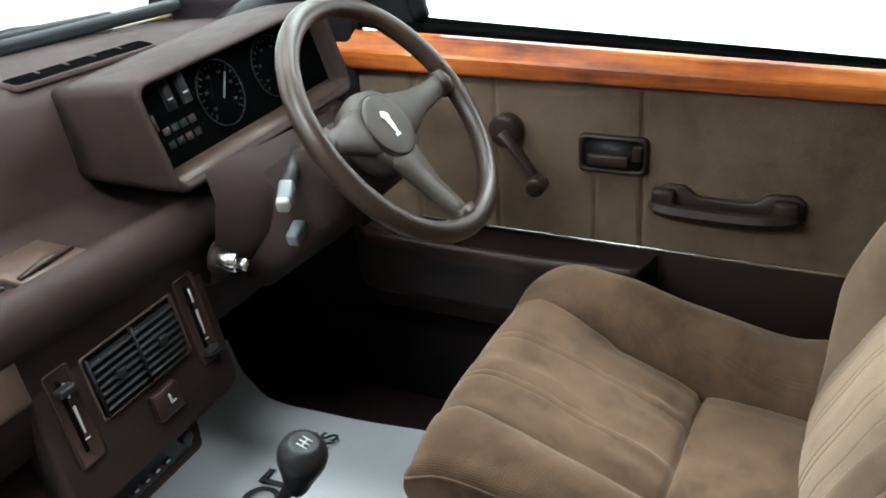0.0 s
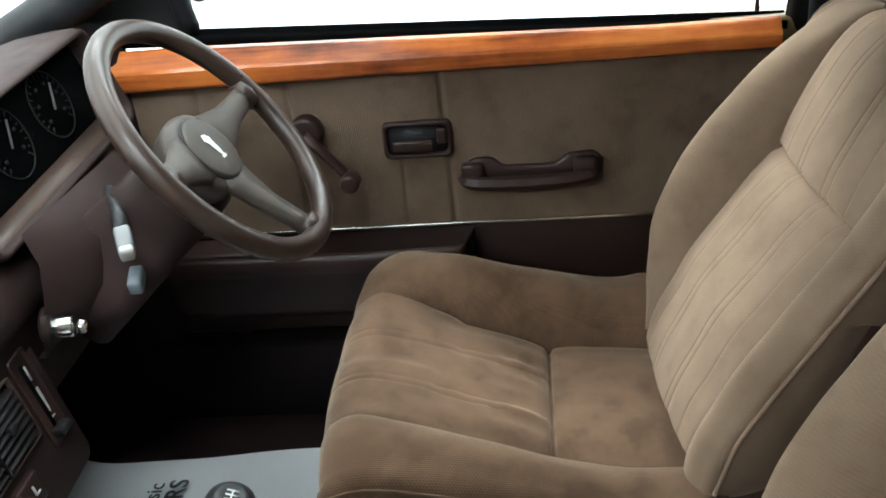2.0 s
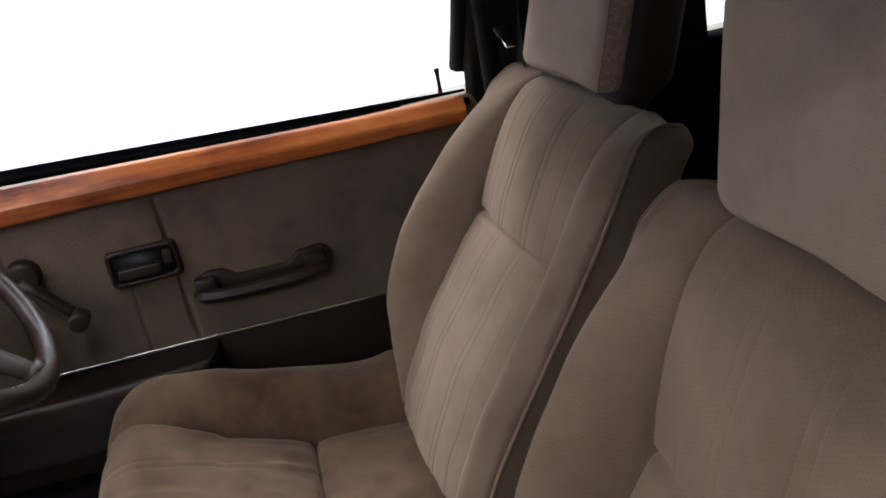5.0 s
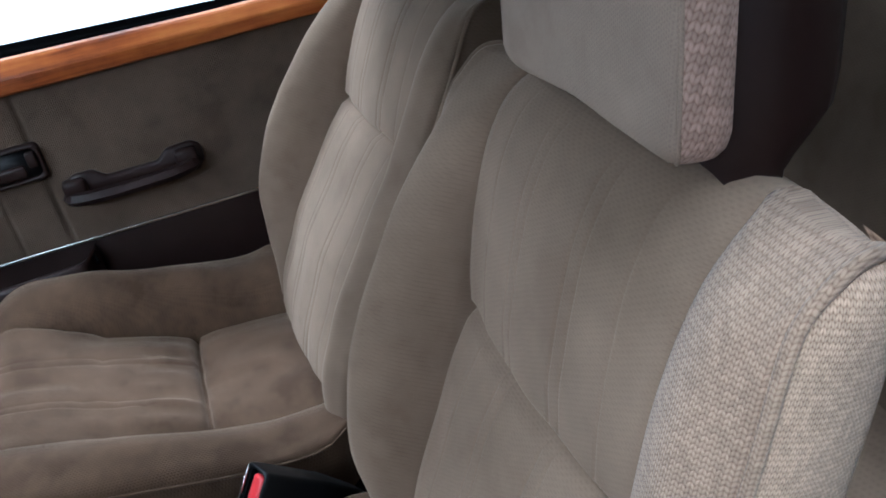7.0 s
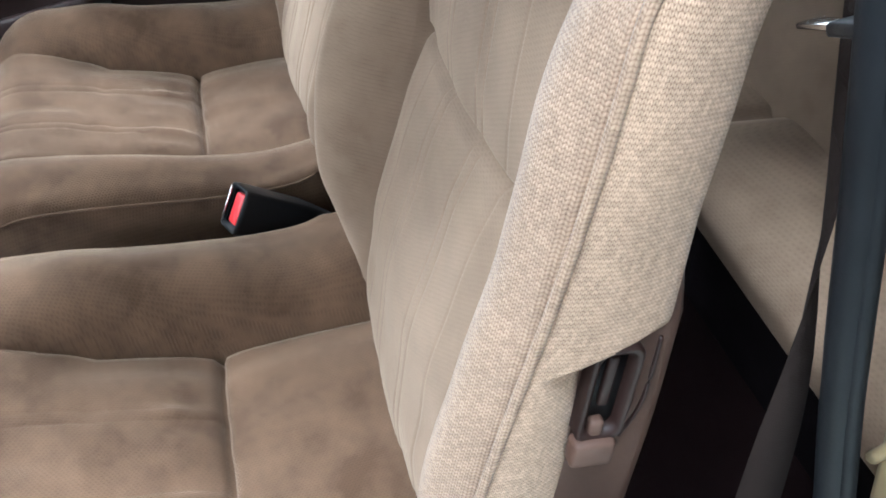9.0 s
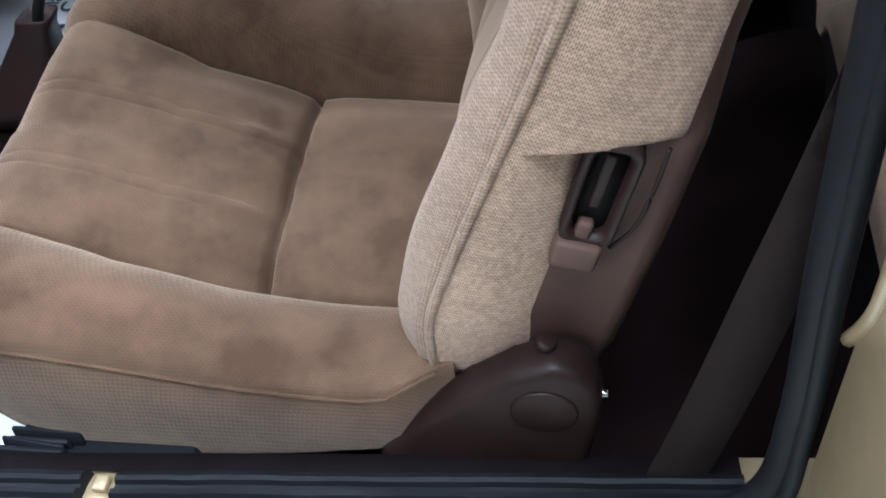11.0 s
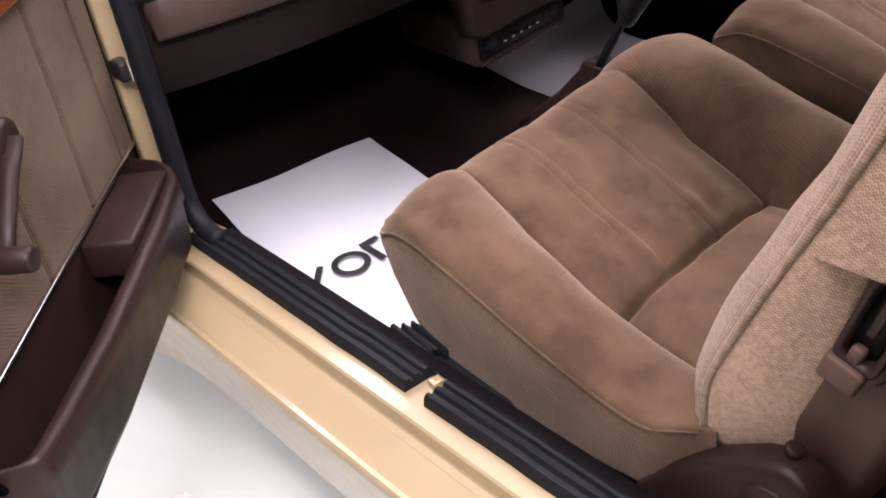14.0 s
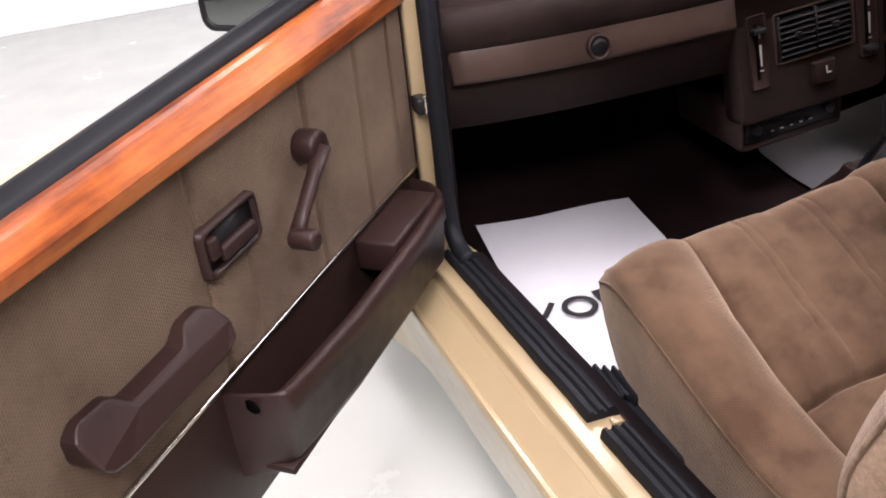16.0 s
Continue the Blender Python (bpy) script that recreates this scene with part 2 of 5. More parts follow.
# white wall with an added glow, standing in for lamps that would light it
def make_glowing_wall(name, glow):
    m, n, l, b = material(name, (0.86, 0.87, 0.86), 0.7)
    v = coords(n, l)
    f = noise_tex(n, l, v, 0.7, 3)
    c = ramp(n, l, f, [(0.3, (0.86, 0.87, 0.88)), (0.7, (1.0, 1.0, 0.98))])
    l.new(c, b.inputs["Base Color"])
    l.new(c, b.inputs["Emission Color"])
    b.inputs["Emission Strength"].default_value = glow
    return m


GLOWWALL_EAST = make_glowing_wall("glowing_wall_east", 3.0)
GLOWWALL_NORTH = make_glowing_wall("glowing_wall_north", 1.5)


def make_glass(name, tint, rough=0.0):
    m, n, l, b = material(name, tint, rough)
    b.inputs["Transmission Weight"].default_value = 1.0
    b.inputs["IOR"].default_value = 1.0005
    return m


GLASS = make_glass("window_glass", (0.97, 0.99, 0.98))
MIRROR = grained("mirror_glass", (0.8, 0.84, 0.83), 0.05, 20, 0.0, metal=1.0, wear=0.02)


# ---- mesh helpers ----
def thing(name, label, category, at=(0, 0, 0), turn=0, group="", kind=""):
    e = new(name)
    e.empty_display_size = 0.1
    e.matrix_world = pose(*at, 0, 0, turn)
    return tagged(e, label, category, group, kind)


def part(name, bm, mat, parent=None, label="", smooth=True, m=None):
    me = bpy.data.meshes.new(name)
    bmesh.ops.recalc_face_normals(bm, faces=bm.faces)
    bm.to_mesh(me)
    bm.free()
    me.materials.append(mat)
    for p in me.polygons:
        p.use_smooth = smooth
    ob = new(name, me)
    if parent is not None:
        ob.parent = parent
    if m is not None:
        ob.matrix_local = m
    if label:
        ob["label"] = label
    return ob


def structure(name, bm, mat, label, category, smooth=True):
    return tagged(part(name, bm, mat, None, smooth=smooth), label, category, kind="structure")


def lerp_table(table, x):
    """Smooth value through rows of (x, value)."""
    if x <= table[0][0]:
        return table[0][1]
    for i in range(len(table) - 1):
        (a, va), (b, vb) = table[i], table[i + 1]
        if x <= b:
            pa = table[i - 1] if i else (a - (b - a), va - (vb - va))
            pb = table[i + 2] if i + 2 < len(table) else (b + (b - a), vb + (vb - va))
            h = b - a
            ma, mb = (vb - pa[1]) / (b - pa[0]) * h, (pb[1] - va) / (pb[0] - a) * h
            t = (x - a) / h
            return (2 * t**3 - 3 * t**2 + 1) * va + (t**3 - 2 * t**2 + t) * ma + (3 * t**2 - 2 * t**3) * vb + (t**3 - t**2) * mb
    return table[-1][1]


def smooth_line(points, n):
    """n points along a smooth curve through the given points."""
    pts = [Vector(p) for p in points]
    cum = [0.0]
    for a, b in zip(pts, pts[1:]):
        cum.append(cum[-1] + (b - a).length)
    tabs = [[(c, p[k]) for c, p in zip(cum, pts)] for k in range(3)]
    return [Vector([lerp_table(tb, cum[-1] * i / (n - 1)) for tb in tabs]) for i in range(n)]


def skin(rows, bm=None, cap=False, ring=False):
    """A surface through rows of points; ring closes each row, cap closes the ends."""
    bm = bm or bmesh.new()
    vs = [[bm.verts.new(p) for p in r] for r in rows]
    n = len(vs[0])
    for a, b in zip(vs, vs[1:]):
        for i in range(n if ring else n - 1):
            j = (i + 1) % n
            bm.faces.new((a[i], a[j], b[j], b[i]))
    if cap:
        bm.faces.new(vs[0][::-1])
        bm.faces.new(vs[-1])
    return bm


def tube(points, radius, sides=10, bm=None, closed=False, squash=1.0, up=(0, 0, 1)):
    pts = [Vector(p) for p in points]
    n = len(pts)
    rows = []
    for i, p in enumerate(pts):
        a = pts[(i - 1) % n] if closed or i else p
        b = pts[(i + 1) % n] if closed or i < n - 1 else p
        d = (b - a).normalized()
        s = d.cross(Vector(up))
        s = s.normalized() if s.length > 1e-4 else Vector((1, 0, 0))
        t = s.cross(d).normalized()
        r = radius[i] if isinstance(radius, (list, tuple)) else radius
        rows.append([p + s * (r * math.cos(k * 2 * math.pi / sides)) + t * (r * squash * math.sin(k * 2 * math.pi / sides)) for k in range(sides)])
    if closed:
        rows.append(rows[0])
        bm = skin(rows, bm, ring=True)
        bmesh.ops.remove_doubles(bm, verts=bm.verts, dist=1e-5)
        return bm
    return skin(rows, bm, cap=True, ring=True)


def box(sx, sy, sz, at=(0, 0, 0), bevel=0.004, seg=2, bm=None, turn=None):
    b2 = bmesh.new()
    bmesh.ops.create_cube(b2, size=1)
    bmesh.ops.scale(b2, vec=(sx, sy, sz), verts=b2.verts)
    if bevel:
        bmesh.ops.bevel(b2, geom=b2.edges[:], offset=min(bevel, 0.49 * min(sx, sy, sz)), segments=seg, affect="EDGES", profile=0.5)
    m = Matrix.Translation(at)
    if turn is not None:
        m = m @ turn
    bmesh.ops.transform(b2, matrix=m, verts=b2.verts)
    return join(bm, b2)


def join(bm, other):
    if bm is None:
        return other
    me = bpy.data.meshes.new("scratch")
    other.to_mesh(me)
    other.free()
    bm.from_mesh(me)
    bpy.data.meshes.remove(me)
    return bm


def prism(outline, axis, a, b, bevel=0.0, seg=2):
    """An outline of (u, v) swept from a to b along axis; x: (y, z), y: (x, z), z: (x, y)."""
    bm = bmesh.new()
    put = {"x": lambda u, v, w: (w, u, v), "y": lambda u, v, w: (u, w, v), "z": lambda u, v, w: (u, v, w)}[axis]
    lo = [bm.verts.new(put(u, v, a)) for u, v in outline]
    hi = [bm.verts.new(put(u, v, b)) for u, v in outline]
    n = len(outline)
    bm.faces.new(lo)
    bm.faces.new(hi[::-1])
    for i in range(n):
        bm.faces.new((lo[i], hi[i], hi[(i + 1) % n], lo[(i + 1) % n]))
    bmesh.ops.recalc_face_normals(bm, faces=bm.faces)
    if bevel:
        bmesh.ops.bevel(bm, geom=bm.edges[:], offset=bevel, segments=seg, affect="EDGES", profile=0.5)
    return bm


def disc(radius, depth, sides=32, bevel=0.002, m=None):
    bm = bmesh.new()
    bmesh.ops.create_cone(bm, cap_ends=True, segments=sides, radius1=radius, radius2=radius, depth=depth)
    if bevel:
        rim = [e for e in bm.edges if abs(e.verts[0].co.z - e.verts[1].co.z) < 1e-6]
        bmesh.ops.bevel(bm, geom=rim, offset=bevel, segments=2, affect="EDGES", profile=0.5)
    if m is not None:
        bmesh.ops.transform(bm, matrix=m, verts=bm.verts)
    return bm


def rounded(w, h, r, n=5, cx=0.0, cy=0.0):
    pts = []
    for qx, qy, a0 in ((1, 1, 0), (-1, 1, 90), (-1, -1, 180), (1, -1, 270)):
        for i in range(n + 1):
            a = radians(a0 + 90 * i / n)
            pts.append((cx + qx * (w / 2 - r) + r * math.cos(a), cy + qy * (h / 2 - r) + r * math.sin(a)))
    return pts


def letters(name, text, size, m, mat, parent, depth=0.0006, bold=0.0):
    cu = bpy.data.curves.new(name, "FONT")
    cu.body, cu.size, cu.extrude, cu.offset = text, size, depth, bold
    ob = bpy.data.objects.new(name, cu)
    scene.collection.objects.link(ob)
    dg = bpy.context.evaluated_depsgraph_get()
    me = bpy.data.meshes.new_from_object(ob.evaluated_get(dg))
    bpy.data.objects.remove(ob)
    me.materials.clear()
    me.materials.append(mat)
    o = new(name, me)
    o.parent = parent
    o.matrix_local = m
    return o


# ---- showroom ----
structure("ground", box(9, 9, 0.1, (0, 0, -0.05), 0), FLOORMAT, "pale grey glossy showroom floor", "floor")
# north and east walls emit light to whiten the windows; no lamp is there
structure("wall_north", box(9, 0.1, 3.1, (0, 4.5, 1.5), 0), GLOWWALL_NORTH, "plain white showroom wall", "wall")
structure("wall_south", box(9, 0.1, 3.1, (0, -4.5, 1.5), 0), WHITE, "plain white showroom wall", "wall")
structure("wall_east", box(0.1, 9, 3.1, (3.4, 0, 1.5), 0), GLOWWALL_EAST, "plain white showroom wall", "wall")
# unseen wall, coloured dark only to cut light bounced onto the far door
structure("wall_west", box(0.1, 9, 3.1, (-4.5, 0, 1.5), 0), GREYWALL, "unseen wall kept dark grey to cut bounced light", "wall")
structure("ceiling", box(9, 9, 0.1, (0, 0, 3.0), 0), WHITE, "white showroom ceiling", "ceiling")

# ---- car shell ----
# floor pan and tunnel
floor_rows = []
for i in range(41):
    y = -0.9 + i * 0.0555
    row = []
    for k in range(61):
        x = -0.62 + k * 1.24 / 60
        z = 0.245 + 0.095 * math.exp(-((x / 0.080) ** 4))
        if y > 1.04:
            z += (y - 1.04) * 0.9
        if y < -0.28:
            z += 0.05 * min(1, (-0.28 - y) / 0.1)
        row.append((x, y, z))
    floor_rows.append(row)
structure("floor", skin(floor_rows), CARPET, "dark brown carpeted car floor with centre tunnel", "car floor")
structure("wall_footwell", box(1.30, 0.02, 0.64, (0, 1.32, 0.57), 0), BLACKCARPET, "dark footwell bulkhead behind the dashboard", "bulkhead")

# sills: the passenger's is seen close by, with ribbed black treads in two pieces
def shear(x, y):
    return x - 0.06 * (y - 0.3)


SILL_PROFILE = [(-0.600, 0.24), (-0.600, 0.392), (-0.632, 0.402), (-0.690, 0.404), (-0.693, 0.402), (-0.696, 0.390), (-0.698, 0.388), (-0.706, 0.386), (-0.708, 0.387),
                (-0.746, 0.374), (-0.748, 0.376), (-0.754, 0.376), (-0.757, 0.373), (-0.758, 0.366), (-0.752, 0.33), (-0.72, 0.20), (-0.60, 0.20)]
rows = [[(shear(x, y) - (0.012 * max(0, (y - 0.66) / 0.1) ** 2), y, z) for x, z in SILL_PROFILE] for y in [-0.45 + 0.05 * i for i in range(28)]]
structure("sill_passenger", skin(rows, cap=True, ring=True), GOLD, "gold painted door sill of the car", "door sill", smooth=False)
structure("sill_driver", box(0.16, 1.3, 0.18, (0.70, 0.22, 0.31), 0.01), BLACKCARPET, "dark door sill on the driver's side", "door sill")


def build_tread(y0, y1):
    ribs = [(-0.622, 0.385), (-0.623, 0.405), (-0.625, 0.410), (-0.627, 0.414), (-0.633, 0.418), (-0.637, 0.417), (-0.639, 0.412), (-0.643, 0.412), (-0.645, 0.417), (-0.650, 0.418), (-0.653, 0.413), (-0.657, 0.413),
            (-0.659, 0.418), (-0.663, 0.418), (-0.666, 0.414), (-0.668, 0.400)]
    n = 24
    rows = [[(shear(x, y) + 0.0012 * noise.noise(Vector((y * 30, x, 0))), y, z + 0.0012 * noise.noise(Vector((x * 80, y * 12, 3)))) for x, z in ribs] for y in [y0 + (y1 - y0) * i / n for i in range(n + 1)]]
    return structure("sill_tread", skin(rows, cap=True, ring=True), RUBBER, "ribbed black rubber sill tread", "sill tread", smooth=False)


build_tread(0.243, 0.705)
build_tread(-0.30, 0.212)
structure("trim_sill_clip", box(0.014, 0.012, 0.006, (shear(-0.636, 0.228), 0.228, 0.407), 0.001), GOLD, "small brass clip between the treads", "clip")
rows = [[(shear(-0.60, y) + dx, y, z) for dx, z in ((-0.024, 0.4075), (-0.002, 0.398), (0.012, 0.375), (0.03, 0.30))] for y in [-0.30 + 0.05 * i for i in range(21)]]
structure("trim_sill_inner", skin(rows), BLACKCARPET, "dark carpet edge inside the sill", "carpet")


# ---- seats ----
SIDE_PIPE = [(-0.08, 0.510), (-0.045, 0.503), (0.0, 0.491), (0.04, 0.493), (0.11, 0.504), (0.22, 0.530), (0.32, 0.549), (0.37, 0.550), (0.42, 0.53)]
SKIRT_HEM = [(-0.08, 0.415), (-0.02, 0.405), (0.10, 0.378), (0.26, 0.362), (0.42, 0.362)]
BOLSTER = [(-0.08, 0.515), (-0.03, 0.508), (0.03, 0.506), (0.08, 0.518), (0.168, 0.548), (0.25, 0.574), (0.318, 0.584), (0.36, 0.583), (0.395, 0.571), (0.42, 0.545), (0.435, 0.49), (0.442, 0.45)]
PANEL = [(-0.08, 0.450), (0.03, 0.456), (0.125, 0.466), (0.21, 0.498), (0.30, 0.530), (0.36, 0.546), (0.40, 0.542), (0.43, 0.517), (0.442, 0.488), (0.448, 0.455)]
BACK_W = [(0.46, 0.224), (0.52, 0.232), (0.60, 0.235), (0.72, 0.236), (0.85, 0.236), (0.91, 0.235), (0.945, 0.234), (0.965, 0.231), (0.975, 0.226), (0.985, 0.216)]
# front of the two bolsters: towards the open door, and away from it
BACK_NEAR = [(0.44, -0.036), (0.50, -0.030), (0.55, -0.035), (0.62, -0.056), (0.70, -0.092), (0.78, -0.131), (0.86, -0.161), (0.90, -0.178), (0.94, -0.200), (0.963, -0.224), (0.985, -0.256)]
BACK_FAR = [(0.44, -0.055), (0.50, -0.048), (0.56, -0.038), (0.62, -0.034), (0.69, -0.048), (0.768, -0.080), (0.81, -0.106), (0.861, -0.138), (0.918, -0.187), (0.955, -0.228), (0.985, -0.258)]
BACK_PANEL = [(0.44, -0.040), (0.50, -0.046), (0.55, -0.060), (0.60, -0.075), (0.68, -0.115), (0.72, -0.134), (0.767, -0.156), (0.82, -0.172), (0.87, -0.187), (0.92, -0.208), (0.96, -0.234), (0.985, -0.262)]
BACK_PIPE = [(0.46, -0.058), (0.50, -0.060), (0.55, -0.065), (0.62, -0.090), (0.70, -0.123), (0.78, -0.157), (0.86, -0.188), (0.905, -0.204), (0.935, -0.214), (0.950, -0.221), (0.960, -0.230), (0.970, -0.245), (0.978, -0.261), (0.985, -0.282)]
BACK_REAR = [(0.455, -0.108), (0.463, -0.124), (0.475, -0.133), (0.50, -0.142), (0.54, -0.145), (0.60, -0.159), (0.65, -0.168), (0.695, -0.176), (0.7105, -0.183), (0.7165, -0.228), (0.724, -0.238), (0.80, -0.257), (0.86, -0.271), (0.91, -0.281), (0.95, -0.290), (0.985, -0.298)]
# heights of the middle, the piping and the rear edge, which draw together over the shoulder
TOP_MID = [(0.44, 0.44), (0.90, 0.90), (0.94, 0.938), (0.955, 0.951), (0.965, 0.958), (0.975, 0.964), (0.985, 0.967)]
TOP_PIPE = [(0.44, 0.44), (0.90, 0.90), (0.94, 0.940), (0.950, 0.950), (0.960, 0.9600), (0.970, 0.9665), (0.978, 0.9680), (0.985, 0.9640)]
TOP_REAR = [(0.44, 0.44), (0.695, 0.702), (0.704, 0.712), (0.7105, 0.7165), (0.7125, 0.7155), (0.7165, 0.7095), (0.720, 0.711), (0.726, 0.716), (0.75, 0.748), (0.90, 0.90), (0.93, 0.925), (0.95, 0.937), (0.97, 0.946), (0.985, 0.954)]


def groove(d, width):
    return math.exp(-((d / width) ** 2))


def cushion_point(u, y):
    """u from -1 to 1 across the seat, over both bolsters."""
    a = abs(u)
    s = 1 if u >= 0 else -1
    zb, zp, zs, zh = (lerp_table(tb, y) for tb in (BOLSTER, PANEL, SIDE_PIPE, SKIRT_HEM))
    zs = min(zs, zb - 0.006)
    front = max(0.0, (y - 0.33) / 0.12)
    nar = 0.022 * front**2.2
    level = min(1.0, max(0.0, (y - 0.24) / 0.13))   # towards the front the panel comes up to the bolsters
    path = [(0, 0.0, zp + 0.004), (0.30, 0.083, zp + 0.002 + (zb - zp) * 0.30 * level), (0.50, 0.136, zp - 0.006 + (zb - zp) * 0.75 * level), (0.60, 0.163, zp + (zb - zp) * (0.58 + 0.34 * level)), (0.72, 0.203, zb),
            (0.82, 0.240, zb - (zb - zs) * 0.34), (0.90, 0.2565, zs), (0.945, 0.2615, zs - (zs - zh) * 0.45), (1.0, 0.256, zh)]
    x = lerp_table([(p[0], p[1]) for p in path], a)
    z = lerp_table([(p[0], p[2]) for p in path], a)
    x -= 0.4 * nar * min(1, a / 0.5) ** 2
    x -= 0.034 * min(1.0, max(0.0, (-0.025 - y) / 0.045)) * max(0.0, (a - 0.6) / 0.4)   # tucked in behind the backrest
    if a < 0.52:
        z -= 0.015 * groove(y - 0.125, 0.0040) + 0.008 * groove(y - 0.125, 0.020)
        if y > 0.13:
            for px in (0.042, 0.056):
                z -= 0.0011 * groove(abs(x) - px, 0.0024) * (0.4 + 1.2 * abs(noise.noise(Vector((px * 90 * s, y * 11, 5.5)))))
    fade = 1 - min(1.0, max(0.0, (y - 0.27) / 0.11)) * 0.92
    z -= fade * (0.009 * groove(a - 0.505, 0.020) + 0.007 * groove(a - 0.505, 0.006))
    wr = noise.noise(Vector((x * 9 + s * 3, y * 9, 1.7))) * 0.004 + noise.noise(Vector((x * 26, y * 14, 4.1))) * 0.0018
    if a < 0.86:
        z += wr
    if a < 0.5:
        # creases pressed into the worn centre, and a dished place
        fold = abs(noise.noise(Vector((x * 7 + y * 9 + s, y * 15 - x * 4, 9.3))))
        z -= 0.0045 * math.exp(-((fold / 0.10) ** 2)) * math.exp(-(((y - 0.23) / 0.10) ** 2))
        z -= 0.004 * math.exp(-(((s * x + 0.03) / 0.035) ** 2 + ((y - 0.235) / 0.012) ** 2))
        # the cover gathers along the cross seam
        z += 0.003 * math.sin(x * 150 + 3 * noise.noise(Vector((x * 20, 2, 0)))) * math.exp(-(((y - 0.165) / 0.03) ** 2))
    y -= 0.018 * max(0.0, (y - 0.20) / 0.23) * min(1.0, x / 0.235) ** 3 + 0.060 * max(0.0, (a - 0.9) / 0.1) * max(0.0, (y - 0.28) / 0.145)
    return Vector((s * x, y, z))


def back_point(u, z):
    a = abs(u)
    s = 1 if u >= 0 else -1
    w = lerp_table(BACK_W, z)
    yb = lerp_table(BACK_FAR if s > 0 else BACK_NEAR, z)
    yc, yp, yr = (lerp_table(tb, z) for tb in (BACK_PANEL, BACK_PIPE, BACK_REAR))
    zm, zp, zr = (lerp_table(tb, z) for tb in (TOP_MID, TOP_PIPE, TOP_REAR))
    yp = min(yp, yb - 0.006)
    k = w / 0.235
    path = [(0, 0.0, yc + 0.002, zm), (0.3, 0.092 * k, yc, zm), (0.48, 0.152 * k, yc - 0.004, zm), (0.60, 0.176 * k, yc + (yb - yc) * 0.62, zm), (0.72, 0.206 * k, yb, zm),
            (0.82, w - 0.009, yb - (yb - yp) * 0.45, zm + (zp - zm) * 0.6), (0.90, w, yp, zp), (1.0, w - 0.020 + 0.013 * min(1.0, max(0.0, (z - 0.80) / 0.15)), yr, zr)]
    x, y, h = (lerp_table([(p[0], p[i]) for p in path], a) for i in (1, 2, 3))
    if a < 0.5:
        y -= 0.010 * groove(z - 0.767, 0.0055) + 0.007 * groove(z - 0.767, 0.03)
        for px in (0.036, 0.051):
            y -= 0.0012 * groove(abs(x) - px, 0.0015)
        y -= 0.0010 * groove(abs(x) - 0.102, 0.0015)
    y -= 0.007 * groove(a - 0.49, 0.02) + 0.004 * groove(a - 0.49, 0.006)
    if a < 0.86:
        y += noise.noise(Vector((x * 8 + 5, z * 8, 2.2))) * 0.004 + noise.noise(Vector((x * 24, z * 20, 7.0))) * 0.0014
    return Vector((s * x, y, h))


def dense(n, extra, width):
    """Even steps from -1 to 1 with more of them round the given places."""
    vals = {round(-1 + 2 * i / n, 5) for i in range(n + 1)}
    for e in extra:
        for d in (-1.0, -0.5, -0.2, 0, 0.2, 0.5, 1.0):
            vals.update({round(e + d * width, 5), round(-e + d * width, 5)})
    return sorted(v for v in vals if -1 <= v <= 1)


